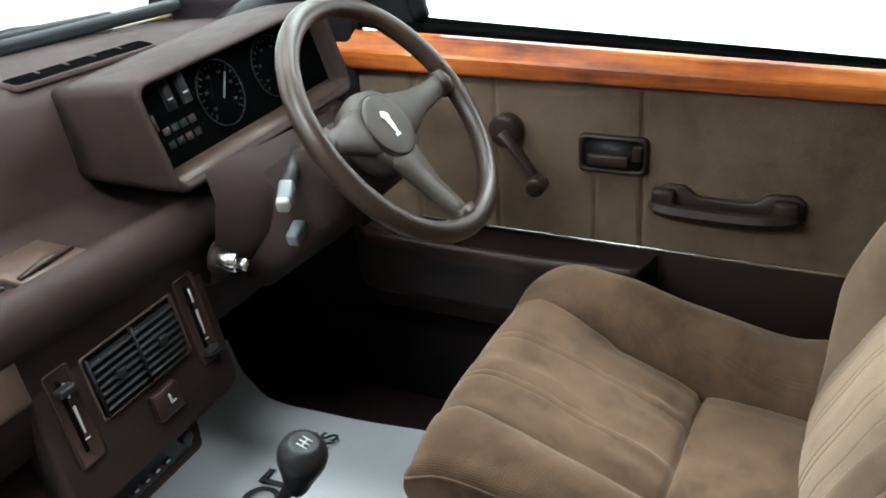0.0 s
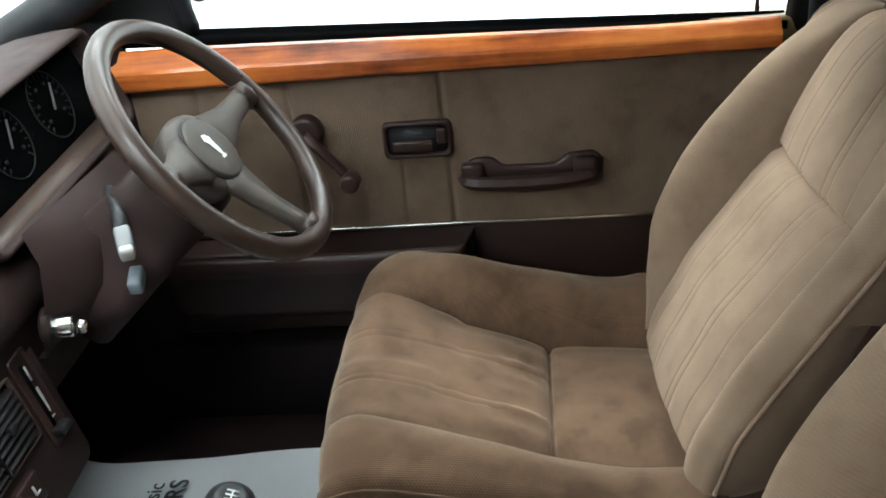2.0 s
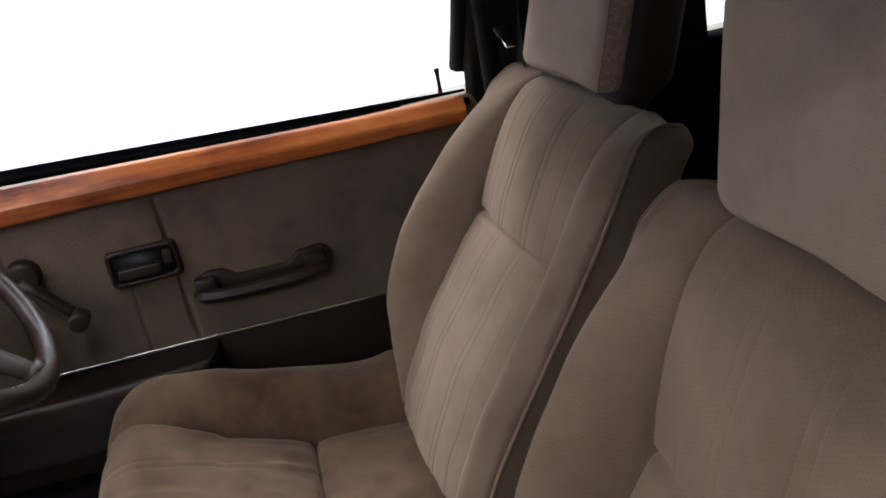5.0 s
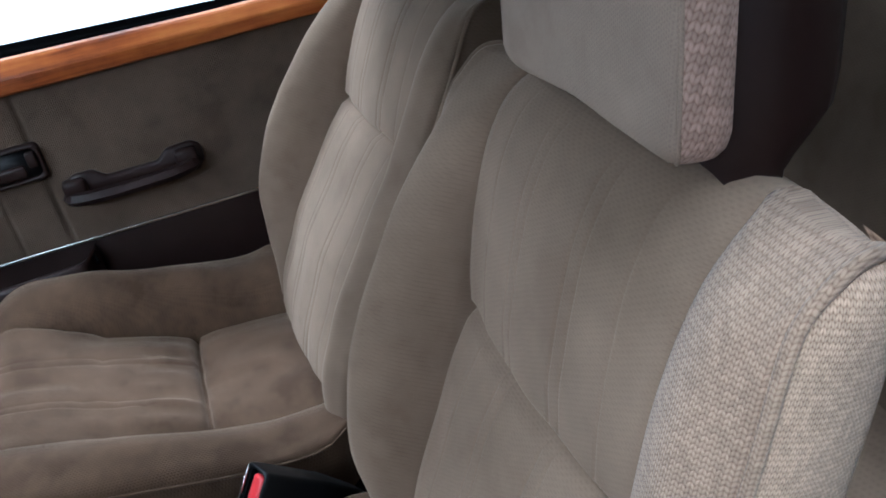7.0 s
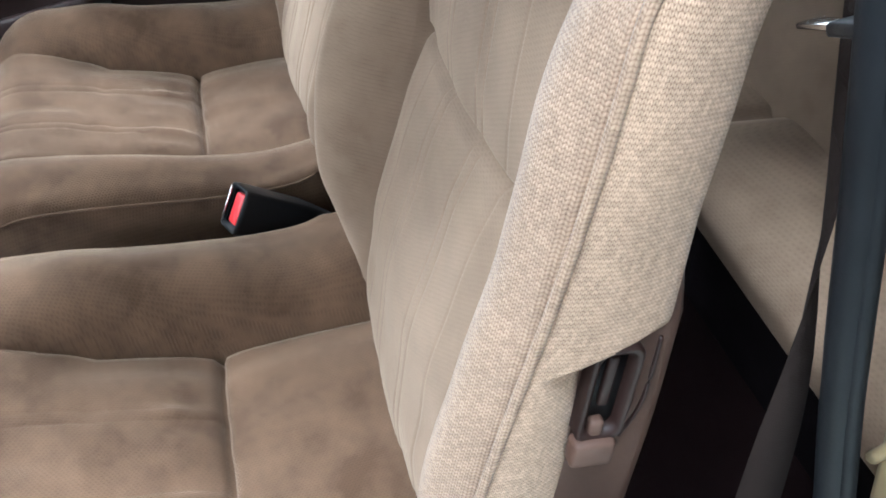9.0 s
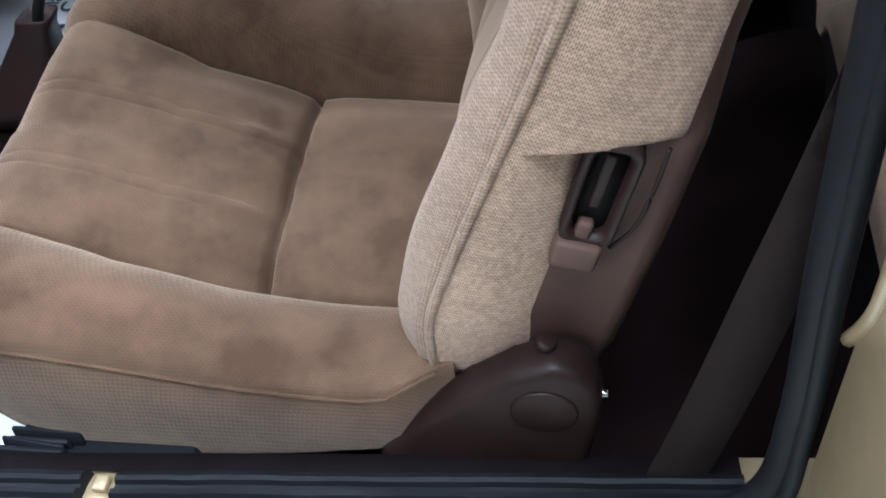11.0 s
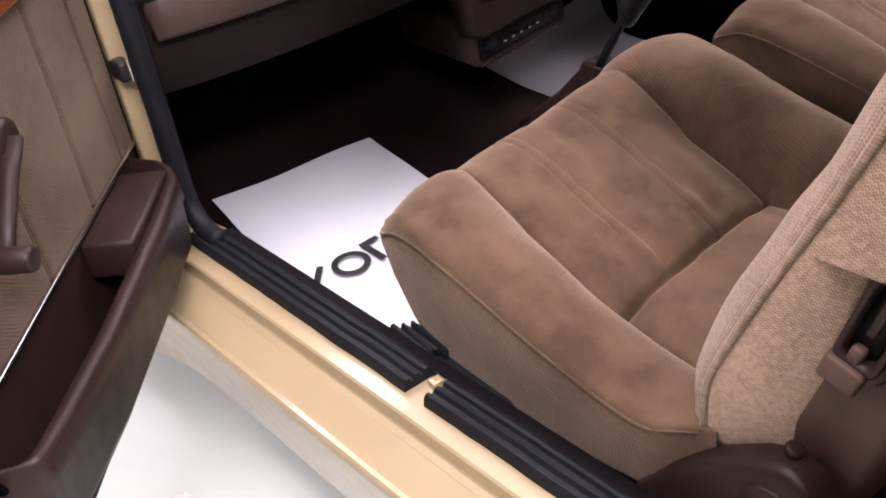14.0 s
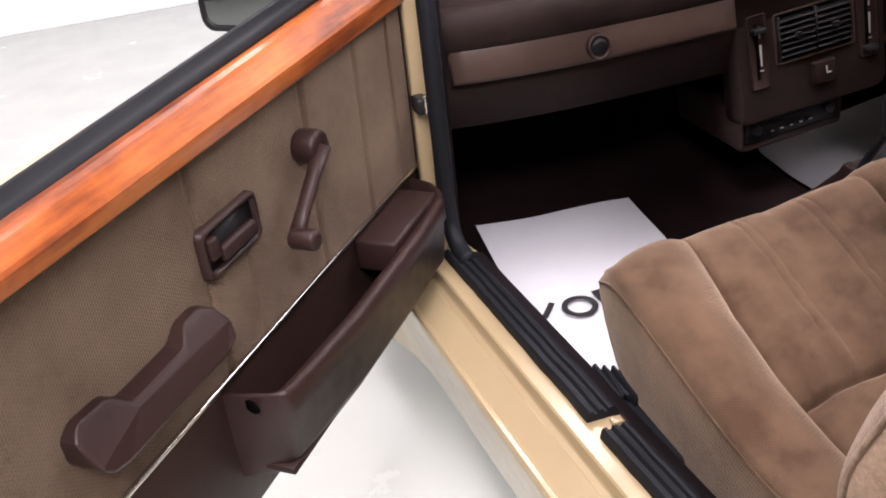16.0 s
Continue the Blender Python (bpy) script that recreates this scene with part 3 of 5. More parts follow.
def build_seat(name, label, x0, outer, recline, roll, lift):
    """outer: -1 or 1, the side of the door."""
    seat = thing(name, label, "car seat", (x0, 0, 0), group="front seats")
    tip = pose(0.022 if recline else 0.002, 0, 0.46 + lift, 0, roll, 0) @ pose(0, 0, -0.46)
    lean = pose(0.008, 0.006, 0.535, 0, 0, 3) @ pose(0, 0, 0, recline) @ pose(0, 0, -0.50) if recline else Matrix.Identity(4)
    us = dense(56, (0.152, 0.202, 0.505, 0.9), 0.014)
    ys = sorted({round(-0.075 + 0.0125 * i, 4) for i in range(43)} | {0.113, 0.118, 0.122, 0.125, 0.128, 0.132, 0.137})
    ys = [y for y in ys if y <= 0.4255]
    rows = [[cushion_point(u, y) for u in us] for y in ys]
    reach = 1.0 if recline else 0.925
    for r in rows:
        for p in r:
            if p.y > 0.135:
                p.y = 0.135 + (p.y - 0.135) * reach
    last = rows[-1]
    for dz, dy in ((0.08, 0.002), (0.18, -0.003), (0.32, -0.017), (0.5, -0.040), (0.75, -0.076), (1.0, -0.112)):
        rows.append([Vector((p.x, p.y + dy, p.z + (0.36 - p.z) * dz)) for p in last])
    part("cushion", skin(rows), VELOUR, seat, "tan ribbed velour cushion with raised bolsters", m=tip)
    for s in (-1, 1):
        line = []
        for y in [-0.06 + 0.02 * i for i in range(25)]:
            p = cushion_point(s * 0.90, y)
            line.append(Vector((p.x + s * 0.0008, 0.135 + (p.y - 0.135) * reach if p.y > 0.135 else p.y, p.z)))
        part("cushion_piping", tube(line, 0.0017, 8), VELOUR, seat, m=tip)
    part("seat_base", box(0.43, 0.40, 0.10, (0, 0.17, 0.325), 0.012), BLACK, seat, "black seat base and runners")
    for s in (-1, 1):
        part("runner", box(0.035, 0.50, 0.03, (s * 0.19, 0.17, 0.262), 0.004), BLACK, seat)
    # backrest
    zs = sorted({round(0.455 + 0.0125 * i, 4) for i in range(42)} | {0.757, 0.761, 0.764, 0.767, 0.77, 0.773, 0.777, 0.695, 0.704, 0.7105, 0.7125, 0.7145, 0.7165, 0.720, 0.726, 0.95, 0.955, 0.96, 0.965, 0.97, 0.974, 0.978, 0.9815, 0.985})
    us2 = dense(56, (0.117, 0.166, 0.333, 0.49), 0.013)
    rows = [[back_point(u, z) for u in us2] for z in zs]
    top = rows[-1]
    for f in (0.35, 0.7, 1.0):
        rows.append([p.lerp(Vector((max(-0.200, min(0.200, p.x * 0.98)), -0.314 + 0.016 * min(1.0, abs(p.x) / 0.205) ** 4, 0.947)), f) + Vector((0, 0, 0.006 * f * (1 - f) * 4)) for p in top])
    cut = [i for i, u in enumerate(us2) if abs(u) <= 0.49]
    i0, i1 = cut[0], cut[-1]
    back = part("backrest", skin([r[i0:i1 + 1] for r in rows]), BACKVELOUR, seat, "tan velour backrest with pleated centre", m=lean)
    part("bolster", skin([r[:i0 + 1] for r in rows]), BOLSTERCLOTH if outer < 0 else BACKVELOUR, back)
    part("bolster", skin([r[i1:] for r in rows]), BACKVELOUR, back)
    for s in (-1, 1):
        # knitted side panel lies just over the side of the backrest
        pr = []
        for z in [0.458, 0.461] + [z for z in zs if z >= 0.465]:
            p0, p1 = back_point(s * 0.9, z), back_point(s * 1.0, z)
            f = min(1.0, (0.986 - z) / 0.02)
            g = min(1.0, (z - 0.456) / 0.02)
            pr.append([p0.lerp(p1, t) + Vector((s * (0.0025 * f + 0.007 * f * g * math.sin(math.pi * t)), 0, 0)) for t in (0.0, 0.1, 0.25, 0.4, 0.6, 0.75, 0.9, 1.0)] + [p1 - Vector((s * 0.03, 0.004, 0))])
        part("side_panel", skin(pr), KNIT if s == outer < 0 else BACKVELOUR, seat, "paler knitted cloth side panel" if s == outer < 0 else "", m=lean)
        line = [back_point(s * 0.9, z) + Vector((s * 0.002, 0, 0)) for z in zs if z >= 0.458]
        part("back_piping", tube(line, 0.0042 if s == outer else 0.003, 8), BOLSTERCLOTH if s == outer < 0 else BACKVELOUR, seat, m=lean)
    # moulded back shell
    outline = [(0.40, -0.135), (0.46, -0.178), (0.54, -0.200), (0.62, -0.222), (0.70, -0.240), (0.80, -0.262), (0.91, -0.290), (0.95, -0.302)]
    br = []
    for z in [0.40 + 0.0275 * i for i in range(20)]:
        y = lerp_table(outline, z)
        w = min(0.219, lerp_table(BACK_W, max(z, 0.46)) - 0.014) - 0.022 * min(1.0, max(0.0, (z - 0.715) / 0.03))
        f = y + 0.085 if z < 0.735 else y + 0.012
        br.append([(-w, f, z), (-w, y + 0.004, z), (-w + 0.003, y - 0.004, z), (-w * 0.93, y - 0.013, z), (0, y - 0.024, z), (w * 0.93, y - 0.013, z), (w - 0.003, y - 0.004, z), (w, y + 0.004, z), (w, f, z)])
    part("back_panel", skin(br), SHELL, seat, "brown moulded backrest panel", m=lean)
    # recliner cover on the door side
    cov = [(-0.192, 0.470), (-0.190, 0.500), (-0.176, 0.520), (-0.153, 0.529), (-0.122, 0.512), (-0.086, 0.483), (-0.044, 0.440), (-0.010, 0.394), (0.004, 0.366), (-0.02, 0.352), (-0.15, 0.346), (-0.182, 0.40)]
    x1, x2 = sorted((outer * 0.225, outer * 0.264))
    cover = part("recliner_cover", prism(cov, "x", x1, x2, 0.010, 3), BROWN, seat, "dark brown recliner cover")
    part("recliner_cap", disc(0.026, 0.005, 36, 0.002, Matrix.Translation((outer * 0.2645, -0.148, 0.476)) @ pose(0, 0, 0, 0, 90)), BROWN, cover)
    part("cover_screw", disc(0.008, 0.008, 16, 0.002, Matrix.Translation((outer * 0.240, -0.150, 0.531)) @ pose(0, 0, 0, 20, 0)), BROWN, cover)
    part("hinge_stub", disc(0.004, 0.012, 12, 0.001, Matrix.Translation((outer * 0.240, -0.190, 0.468)) @ pose(0, 0, 0, 90, 0)), CHROME, cover, "bright hinge pin end")
    # catch in the cut-out of the side panel: a framed slot, a thin dark rib imitating a curved groove, and a T-shaped
    # lever
    px = outer * 0.2235
    flip = pose(px, -0.1885, 0.672, 15, 0, 0)
    frame_rows = [[(outer * d, a, b) for a, b in rounded(0.036 - k, 0.088 - k, 0.009)] for d, k in ((-0.008, 0.0), (0.008, 0.0), (0.0095, 0.003), (0.0085, 0.010), (0.001, 0.014), (-0.006, 0.015))]
    bez = part("release_bezel", skin(frame_rows, ring=True), BROWN, seat, "brown plastic seat release surround", m=lean @ flip)
    part("release_slot", box(0.003, 0.024, 0.078, (-outer * 0.002, 0, 0), 0), LOUVRE, bez)
    part("slot_tongue", box(0.006, 0.008, 0.046, (outer * 0.002, 0.001, 0.010), 0.002), BROWN, bez)
    part("release_lever", join(box(0.010, 0.011, 0.016, (outer * 0.003, 0.002, -0.034), 0.003, 2), box(0.016, 0.032, 0.024, (outer * 0.007, 0.003, -0.053), 0.004, 3)), SHELL, bez, "grey-brown T-shaped release lever")
    part("lever_pin", disc(0.0028, 0.012, 12, 0.0006, pose(outer * 0.006, -0.0105, -0.058, 0, 90)), CHROME, bez, "bright lever pin")
    step = smooth_line([(outer * 0.001, -0.030, 0.044), (outer * 0.001, -0.0315, 0.0), (outer * 0.001, -0.029, -0.028), (outer * 0.001, -0.020, -0.050)], 16)
    part("groove_rib", tube(step, 0.0016, 8), BROWN, bez)
    # head restraint: cloth pad, tweed side strips, dark moulded shell
    hr = []
    for z in [0.0, 0.0015, 0.004, 0.008, 0.013, 0.020, 0.03, 0.07, 0.11, 0.15, 0.165, 0.178, 0.187, 0.193, 0.195]:
        k = 1 - min(1, z / 0.022)
        inset = 0.022 * (1 - math.sqrt(1 - k * k)) + 0.02 * max(0, (z - 0.15) / 0.045) ** 2
        w, d = 0.126 - inset, 0.031 - inset * 0.6
        cy = -0.259 - 0.10 * z
        row = [(w, cy - 0.004, 0.975 + z)]
        for px_, py in ((1.0, 0.30), (0.995, 0.74), (0.95, 0.96), (0.80, 1.0), (0.4, 1.04), (0, 1.05), (-0.4, 1.04), (-0.80, 1.0), (-0.95, 0.96), (-0.995, 0.74), (-1.0, 0.30)):
            row.append((w * px_, cy + d * py + 0.0015 * noise.noise(Vector((px_ * 4, z * 30, 1))), 0.975 + z + 0.010 * (1 - abs(px_)) * min(1, k)))
        row.append((-w, cy - 0.004, 0.975 + z))
        hr.append(row)
    set_pad = lean @ pose(0.024 if recline else 0.003, 0, 0.004)
    head = part("headrest_pad", skin(hr, cap=True), HEADCLOTH, seat, "beige cloth head restraint pad", m=set_pad)
    for s in (-1, 1):
        sr = []
        seam = []
        for r in hr[2:13]:
            q = r if s > 0 else r[::-1]
            e = [Vector(q[i]) for i in (0, 1, 2)]
            e[2] = e[2].lerp(Vector(q[3]), 0.3)
            sr.append([e[0] + Vector((s * 0.001, 0, 0)), e[0].lerp(e[1], 0.5) + Vector((s * 0.0045, 0, 0)), e[1] + Vector((s * 0.0045, 0, 0)), e[1].lerp(e[2], 0.6) + Vector((s * 0.0040, 0, 0)), e[2] + Vector((s * 0.0012, 0.001, 0))])
            seam.append(e[2] + Vector((s * 0.0005, 0.001, 0)))
        part("headrest_side", skin(sr), TWEED, head, "coarser tweed side strip")
        part("headrest_seam", tube(seam, 0.0016, 6), HEADCLOTH, head)
    sh = []
    for z, k, q in ((-0.032, 0.97, 0.62), (-0.018, 0.97, 0.64), (-0.008, 0.985, 0.72), (0.002, 0.99, 0.86), (0.012, 1.0, 0.97), (0.03, 1.0, 1.0), (0.12, 1.0, 1.0), (0.17, 0.98, 0.97), (0.19, 0.9, 0.85), (0.196, 0.8, 0.7)):
        cy = -0.259 - 0.10 * z
        w = 0.126 * k
        d = 0.078 * q
        sh.append([(w, cy - 0.003, 0.975 + z), (w, cy - d * 0.62, 0.975 + z), (w * 0.985, cy - d * 0.86, 0.975 + z), (w * 0.92, cy - d, 0.975 + z), (0, cy - d * 1.06, 0.975 + z), (-w * 0.92, cy - d, 0.975 + z), (-w * 0.985, cy - d * 0.86, 0.975 + z), (-w, cy - d * 0.62, 0.975 + z), (-w, cy - 0.003, 0.975 + z), (0, cy - 0.02, 0.975 + z)])
    part("headrest_shell", skin(sh, cap=True, ring=True), BROWN, seat, "dark moulded head restraint shell", m=set_pad)
    return seat


build_seat("car_seat", "tan velour front car seat with knitted sides and head restraint", -0.318, -1, 0, -5.5, 0.0)
build_seat("car_seat", "tan velour front car seat behind the steering wheel", 0.323, 1, 10, -4.5, 0.002)


# ---- doors ----
def build_door(name, label, opened):
    """The driver's door in place; the passenger's door is its mirror image, swung open on its hinge."""
    s = -1 if opened else 1
    X = s * 0.655
    if opened:
        hx, hy, ang, dz = -0.76, 0.87, 39.7, -0.05
        m = pose(hx, hy, dz, 0, 0, -ang) @ pose(-hx, -hy, 0)
    else:
        m = Matrix.Identity(4)
    door = thing(name, label, "car door")
    door.matrix_world = m
    xs = lambda d: X - s * d   # d metres proud of the card, towards the cabin
    # shell of the door
    part("shell", box(0.085, 1.14, 0.50, (X + s * 0.0525, 0.285, 0.655), 0.012), GOLD, door, "gold painted door shell")
    # padded card with seams, slightly wavy
    rows = []
    zsn = [0.600 + 0.275 * i / 14 for i in range(15)]
    fine = {round(-0.27 + 1.09 * j / 90, 4) for j in range(91)}
    for sy in (0.665, 0.515, 0.345, 0.27):
        fine.update({round(sy + k * 0.002, 4) for k in range(-6, 7)})
    for y in sorted(fine):
        row = []
        for z in zsn:
            d = 0.004 + 0.002 * noise.noise(Vector((y * 9, z * 9, 0.4)))
            for sy in (0.665, 0.515, 0.27):
                d -= 0.0050 * groove(y - sy - 0.02 * (z - 0.73), 0.005)
            if z < 0.72:
                d -= 0.003 * groove(y - 0.345, 0.004)
            row.append((xs(d), y, z))
        rows.append(row)
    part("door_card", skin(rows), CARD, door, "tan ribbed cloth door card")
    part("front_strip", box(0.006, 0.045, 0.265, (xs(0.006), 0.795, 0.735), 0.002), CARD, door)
    # lower moulding with map pocket
    part("lower_panel", box(0.012, 1.09, 0.19, (xs(0.0), 0.275, 0.507), 0.004), BROWN, door, "dark brown lower door panel")
    part("bright_strip", box(0.006, 1.09, 0.0065, (xs(0.009), 0.275, 0.605), 0.002), CHROME, door, "bright metal trim strip")
    # map pocket: outer wall, floor and ends
    y0, y1 = 0.238, 0.775
    pk = [(y0, 0.006), (y0 + 0.004, 0.030), (y0 + 0.013, 0.066), (y0 + 0.016, 0.074), (y0 + 0.021, 0.079), (y0 + 0.030, 0.082), (y0 + 0.07, 0.086), (0.42, 0.094), (0.62, 0.094), (y1 - 0.05, 0.088), (y1 - 0.02, 0.074), (y1, 0.05), (y1 + 0.012, 0.01)]
    line = [Vector((y, d, 0)) for y, d in pk]
    rows = []
    for z, k in ((0.470, 0.55), (0.478, 0.80), (0.50, 0.93), (0.562, 0.98), (0.566, 1.03), (0.590, 1.02), (0.597, 0.97), (0.595, 0.84), (0.53, 0.80), (0.485, 0.76)):
        rows.append([(xs(p.y * k), p.x, z) for p in line])
    part("map_pocket", skin(rows), BROWN, door, "dark brown moulded map pocket")
    part("pocket_base", box(0.07, 0.49, 0.010, (xs(0.040), 0.49, 0.487), 0.002), BROWN, door)
    part("pocket_block", box(0.066, 0.165, 0.050, (xs(0.038), 0.665, 0.573), 0.006), BROWN, door, "solid front block of the pocket")
    # wooden capping
    prof = [(-0.030, 0.909), (-0.008, 0.922), (0.004, 0.9245), (0.010, 0.922), (0.0135, 0.918), (0.0255, 0.899), (0.0275, 0.894), (0.0265, 0.888), (0.0215, 0.871), (0.018, 0.867), (-0.01, 0.864)]
    rows = []
    for j in range(45):
        y = -0.235 + 1.07 * j / 44
        lift = 0.024 * max(0.0, min(1.0, (y + 0.05) / 0.7)) - 0.012
        rows.append([(xs(d), y, 0.866 + (z - 0.866) * 0.92 + lift * (z - 0.864) / 0.07) for d, z in prof])
    part("wood_capping", skin(rows, cap=True), WOOD, door, "polished orange-brown burr wood capping", smooth=False)
    rise = lambda y: 0.045 * (y + 0.05)
    seal = [(0.008, 0.895), (0.008, 0.905), (0.016, 0.909), (0.027, 0.909), (0.029, 0.915), (0.034, 0.917), (0.037, 0.914), (0.037, 0.895)]
    ends = [-0.25 + 1.06 * j / 12 for j in range(13)]
    # closed door's seal takes a blacker copy, its shade put into the colour
    part("waist_seal", skin([[(X + s * d, y, z + rise(y)) for d, z in seal] for y in ends], cap=True, ring=True), RUBBER if opened else MATT, door, "black rubber window seal")
    # window crank
    hub = part("window_crank", disc(0.022 if opened else 0.027, 0.034, 32, 0.006, pose(xs(0.02), 0.491, 0.784, 0, 90)), BROWN, door, "dark brown window winder")
    ky, kz = (0.424, 0.709) if not opened else (0.386, 0.716)
    slim = 0.82 if opened else 1.0
    ctr = (Vector((xs(0.036), 0.491, 0.784)), Vector((xs(0.044), ky, kz)))
    part("crank_arm", tube([ctr[0], ctr[0].lerp(ctr[1], 0.3), ctr[0].lerp(ctr[1], 0.7), ctr[1]], [slim * r for r in (0.016, 0.0125, 0.012, 0.013)], 12, squash=0.6), BROWN, hub)
    part("crank_knob", disc(0.0155 * slim, 0.036, 24, 0.005, pose(xs(0.056), ky, kz, 0, 90)), BROWN, hub)
    # latch with recessed pull
    ly, lz, lw, lh = 0.316, 0.756, 0.112, 0.062
    fr = part("latch_bezel", skin([[(xs(d), ly + a, lz + b) for a, b in rounded(lw - k, lh - k, 0.010)] for d, k in ((0.003, 0), (0.012, 0.002), (0.014, 0.008), (0.013, 0.014), (-0.008, 0.018))], cap=False, ring=True), BROWN, door, "dark brown interior door latch")
    part("latch_cup", box(0.004, lw - 0.014, lh - 0.014, (xs(0.0045), ly, lz), 0), BLACK, fr)
    part("latch_lever", box(0.012, 0.068, 0.020, (xs(0.011), ly + 0.008, lz - 0.010), 0.005, 3), BROWN, fr)
    part("lock_slide", box(0.012, 0.016, 0.026, (xs(0.013), ly - 0.040, lz + 0.006), 0.004, 3), BROWN, fr)
    # pull handle: a moulded bar on two feet
    out = [(0.251, 0.694), (0.243, 0.711), (0.228, 0.7185), (0.200, 0.718), (0.181, 0.703), (0.099, 0.702), (0.080, 0.718), (0.040, 0.720), (0.026, 0.710), (0.026, 0.684), (0.038, 0.670), (0.056, 0.666), (0.224, 0.666), (0.243, 0.673)]
    if opened:
        hold = prism(out, "x", *sorted((xs(0.0), xs(0.044))), 0.005, 2)
        for v in hold.verts:
            # the upper face slopes back towards the card
            if v.co.z > 0.682:
                v.co.x += s * 0.75 * (v.co.z - 0.682) * min(1.0, abs(v.co.x - X) / 0.044)
        part("pull_handle", hold, BROWN, door, "dark brown moulded door pull", smooth=False)
    else:
        hold = part("pull_handle", prism(out, "x", *sorted((xs(0.0), xs(0.013))), 0.005, 2), BROWN, door, "dark brown moulded door pull")
        bar = smooth_line([(xs(0.006), 0.244, 0.684), (xs(0.026), 0.238, 0.684), (xs(0.036), 0.212, 0.684), (xs(0.0375), 0.14, 0.683), (xs(0.036), 0.074, 0.685), (xs(0.026), 0.048, 0.687), (xs(0.006), 0.042, 0.688)], 30)
        part("grip_bar", tube(bar, 0.0135, 6, squash=0.80), BROWN, hold, "angular grip bar", smooth=False)
        for fy in (0.232, 0.053):
            part("grip_foot", box(0.026, 0.036, 0.040, (xs(0.015), fy, 0.693), 0.006, 2), BROWN, hold)
    part("pocket_slot", disc(0.008, 0.004, 20, 0.001, pose(xs(0.040), y0 + 0.0035, 0.581, 90, 0, s * 20) @ Matrix.Scale(1.7, 4, (1, 0, 0))), MATT, door, "small oval slot in the pocket end")
    return door


driver_door = build_door("car_door", "closed driver's door with tan cloth card and wood capping", False)
passenger_door = build_door("car_door", "open passenger door with tan cloth card and wood capping", True)


# ---- dashboard ----
dash = thing("dashboard", "brown moulded dashboard with padded shelf and instrument binnacle", "dashboard")
prof = [(1.16, 0.955), (1.05, 0.962), (0.985, 0.958), (0.945, 0.950), (0.918, 0.93), (0.908, 0.86), (0.905, 0.80), (0.895, 0.782), (0.80, 0.776), (0.782, 0.786), (0.766, 0.795), (0.748, 0.793), (0.736, 0.780),
        (0.732, 0.762), (0.735, 0.742), (0.742, 0.728), (0.750, 0.720), (0.750, 0.662), (0.752, 0.655), (0.768, 0.592), (0.80, 0.580), (1.16, 0.58)]
rows = []
for i in range(45):
    x = -0.655 + 1.31 * i / 44
    bow = 0.05 * (x / 0.65) ** 4
    rows.append([(x, y + bow * (1 if y < 0.9 else 0), z + (0.022 * x if y < 0.9 else 0) - 0.02 * (abs(x) / 0.65) ** 3 * (1 if y > 0.93 and z > 0.85 else 0)) for y, z in prof])
body = part("body", skin(rows, cap=True, ring=True), DASH, dash, "grained brown plastic dash body")
# pale strip with glove box lock
strip_rows = []
for i in range(20):
    x = -0.625 + 0.485 * i / 19
    bow = 0.05 * (x / 0.65) ** 4
    up = 0.012 + 0.024 * (x + 0.62)
    strip_rows.append([(x, y + bow, z + up) for y, z in ((0.7510, 0.650), (0.7330, 0.653), (0.7300, 0.6545), (0.7285, 0.660), (0.7400, 0.702), (0.7420, 0.706), (0.7510, 0.708))])
glove = part("glovebox_lid", skin(strip_rows, cap=True), STRIP, dash, "lighter brown glove box front")
part("glovebox_lock", skin([[(-0.390 + r * math.cos(k * math.pi / 18), y + 0.27 * r * math.sin(k * math.pi / 18), 0.695 + r * math.sin(k * math.pi / 18)) for k in range(36)] for r, y in ((0.021, 0.740), (0.0205, 0.732), (0.019, 0.7305), (0.016, 0.731), (0.0155, 0.738))], ring=True), BROWN, glove, "raised lock ring")
part("lock_button", disc(0.014, 0.014, 32, 0.003, pose(-0.390, 0.738, 0.695, 105)), BLACK, glove, "black push button")
# demister slot
roll = pose(0.14, 0, 0.89, 0, -4.5, 0) @ pose(-0.14, 0, -0.89)
on_pad = pose(0.232, 0.957, 0.9560, 8, 0, 2)
slot = part("demister_slot", skin([[(a, b, d) for a, b in rounded(0.268 - k, 0.034 - k, 0.010, 5)] for d, k in ((-0.004, -0.006), (0.001, -0.004), (0.0025, 0.0), (0.002, 0.004), (-0.001, 0.006))], ring=True), DASH, dash, "raised rim of the windscreen demister slot", m=on_pad)
# flat black plate gives the uncut slot its dark depth by colour
part("slot_plate", box(0.263, 0.029, 0.002, (0, 0, 0.0012), 0), MATT, slot, "flat black plate in place of the slot's dark depth")
for i in range(4):
    part("demister_rib", box(0.005, 0.012, 0.002, (-0.078 + 0.052 * i, 0.008, 0.0025), 0.0006, 1), DASH, slot)
# lidded ashtray in the shelf
ash = part("ashtray_lid", skin([[(a, b, z) for a, b in rounded(0.098 - k, 0.090 - k, 0.004, 3, -0.006, 0.828)] for z, k in ((0.776, 0), (0.7825, 0), (0.7840, 0.003))], cap=True, ring=True), STRIP, dash, "brown ashtray lid", m=pose(0, 0, 0, 0, -1.3))
part("lid_grip", tube([(-0.050, 0.797, 0.786), (-0.006, 0.801, 0.790), (0.037, 0.807, 0.786)], [0.004, 0.0065, 0.004], 8, squash=0.6), BROWN, ash)
part("shelf_tray", box(0.15, 0.065, 0.006, (-0.155, 0.84, 0.776), 0.002), BLACK, dash, "dark rubber tray insert")

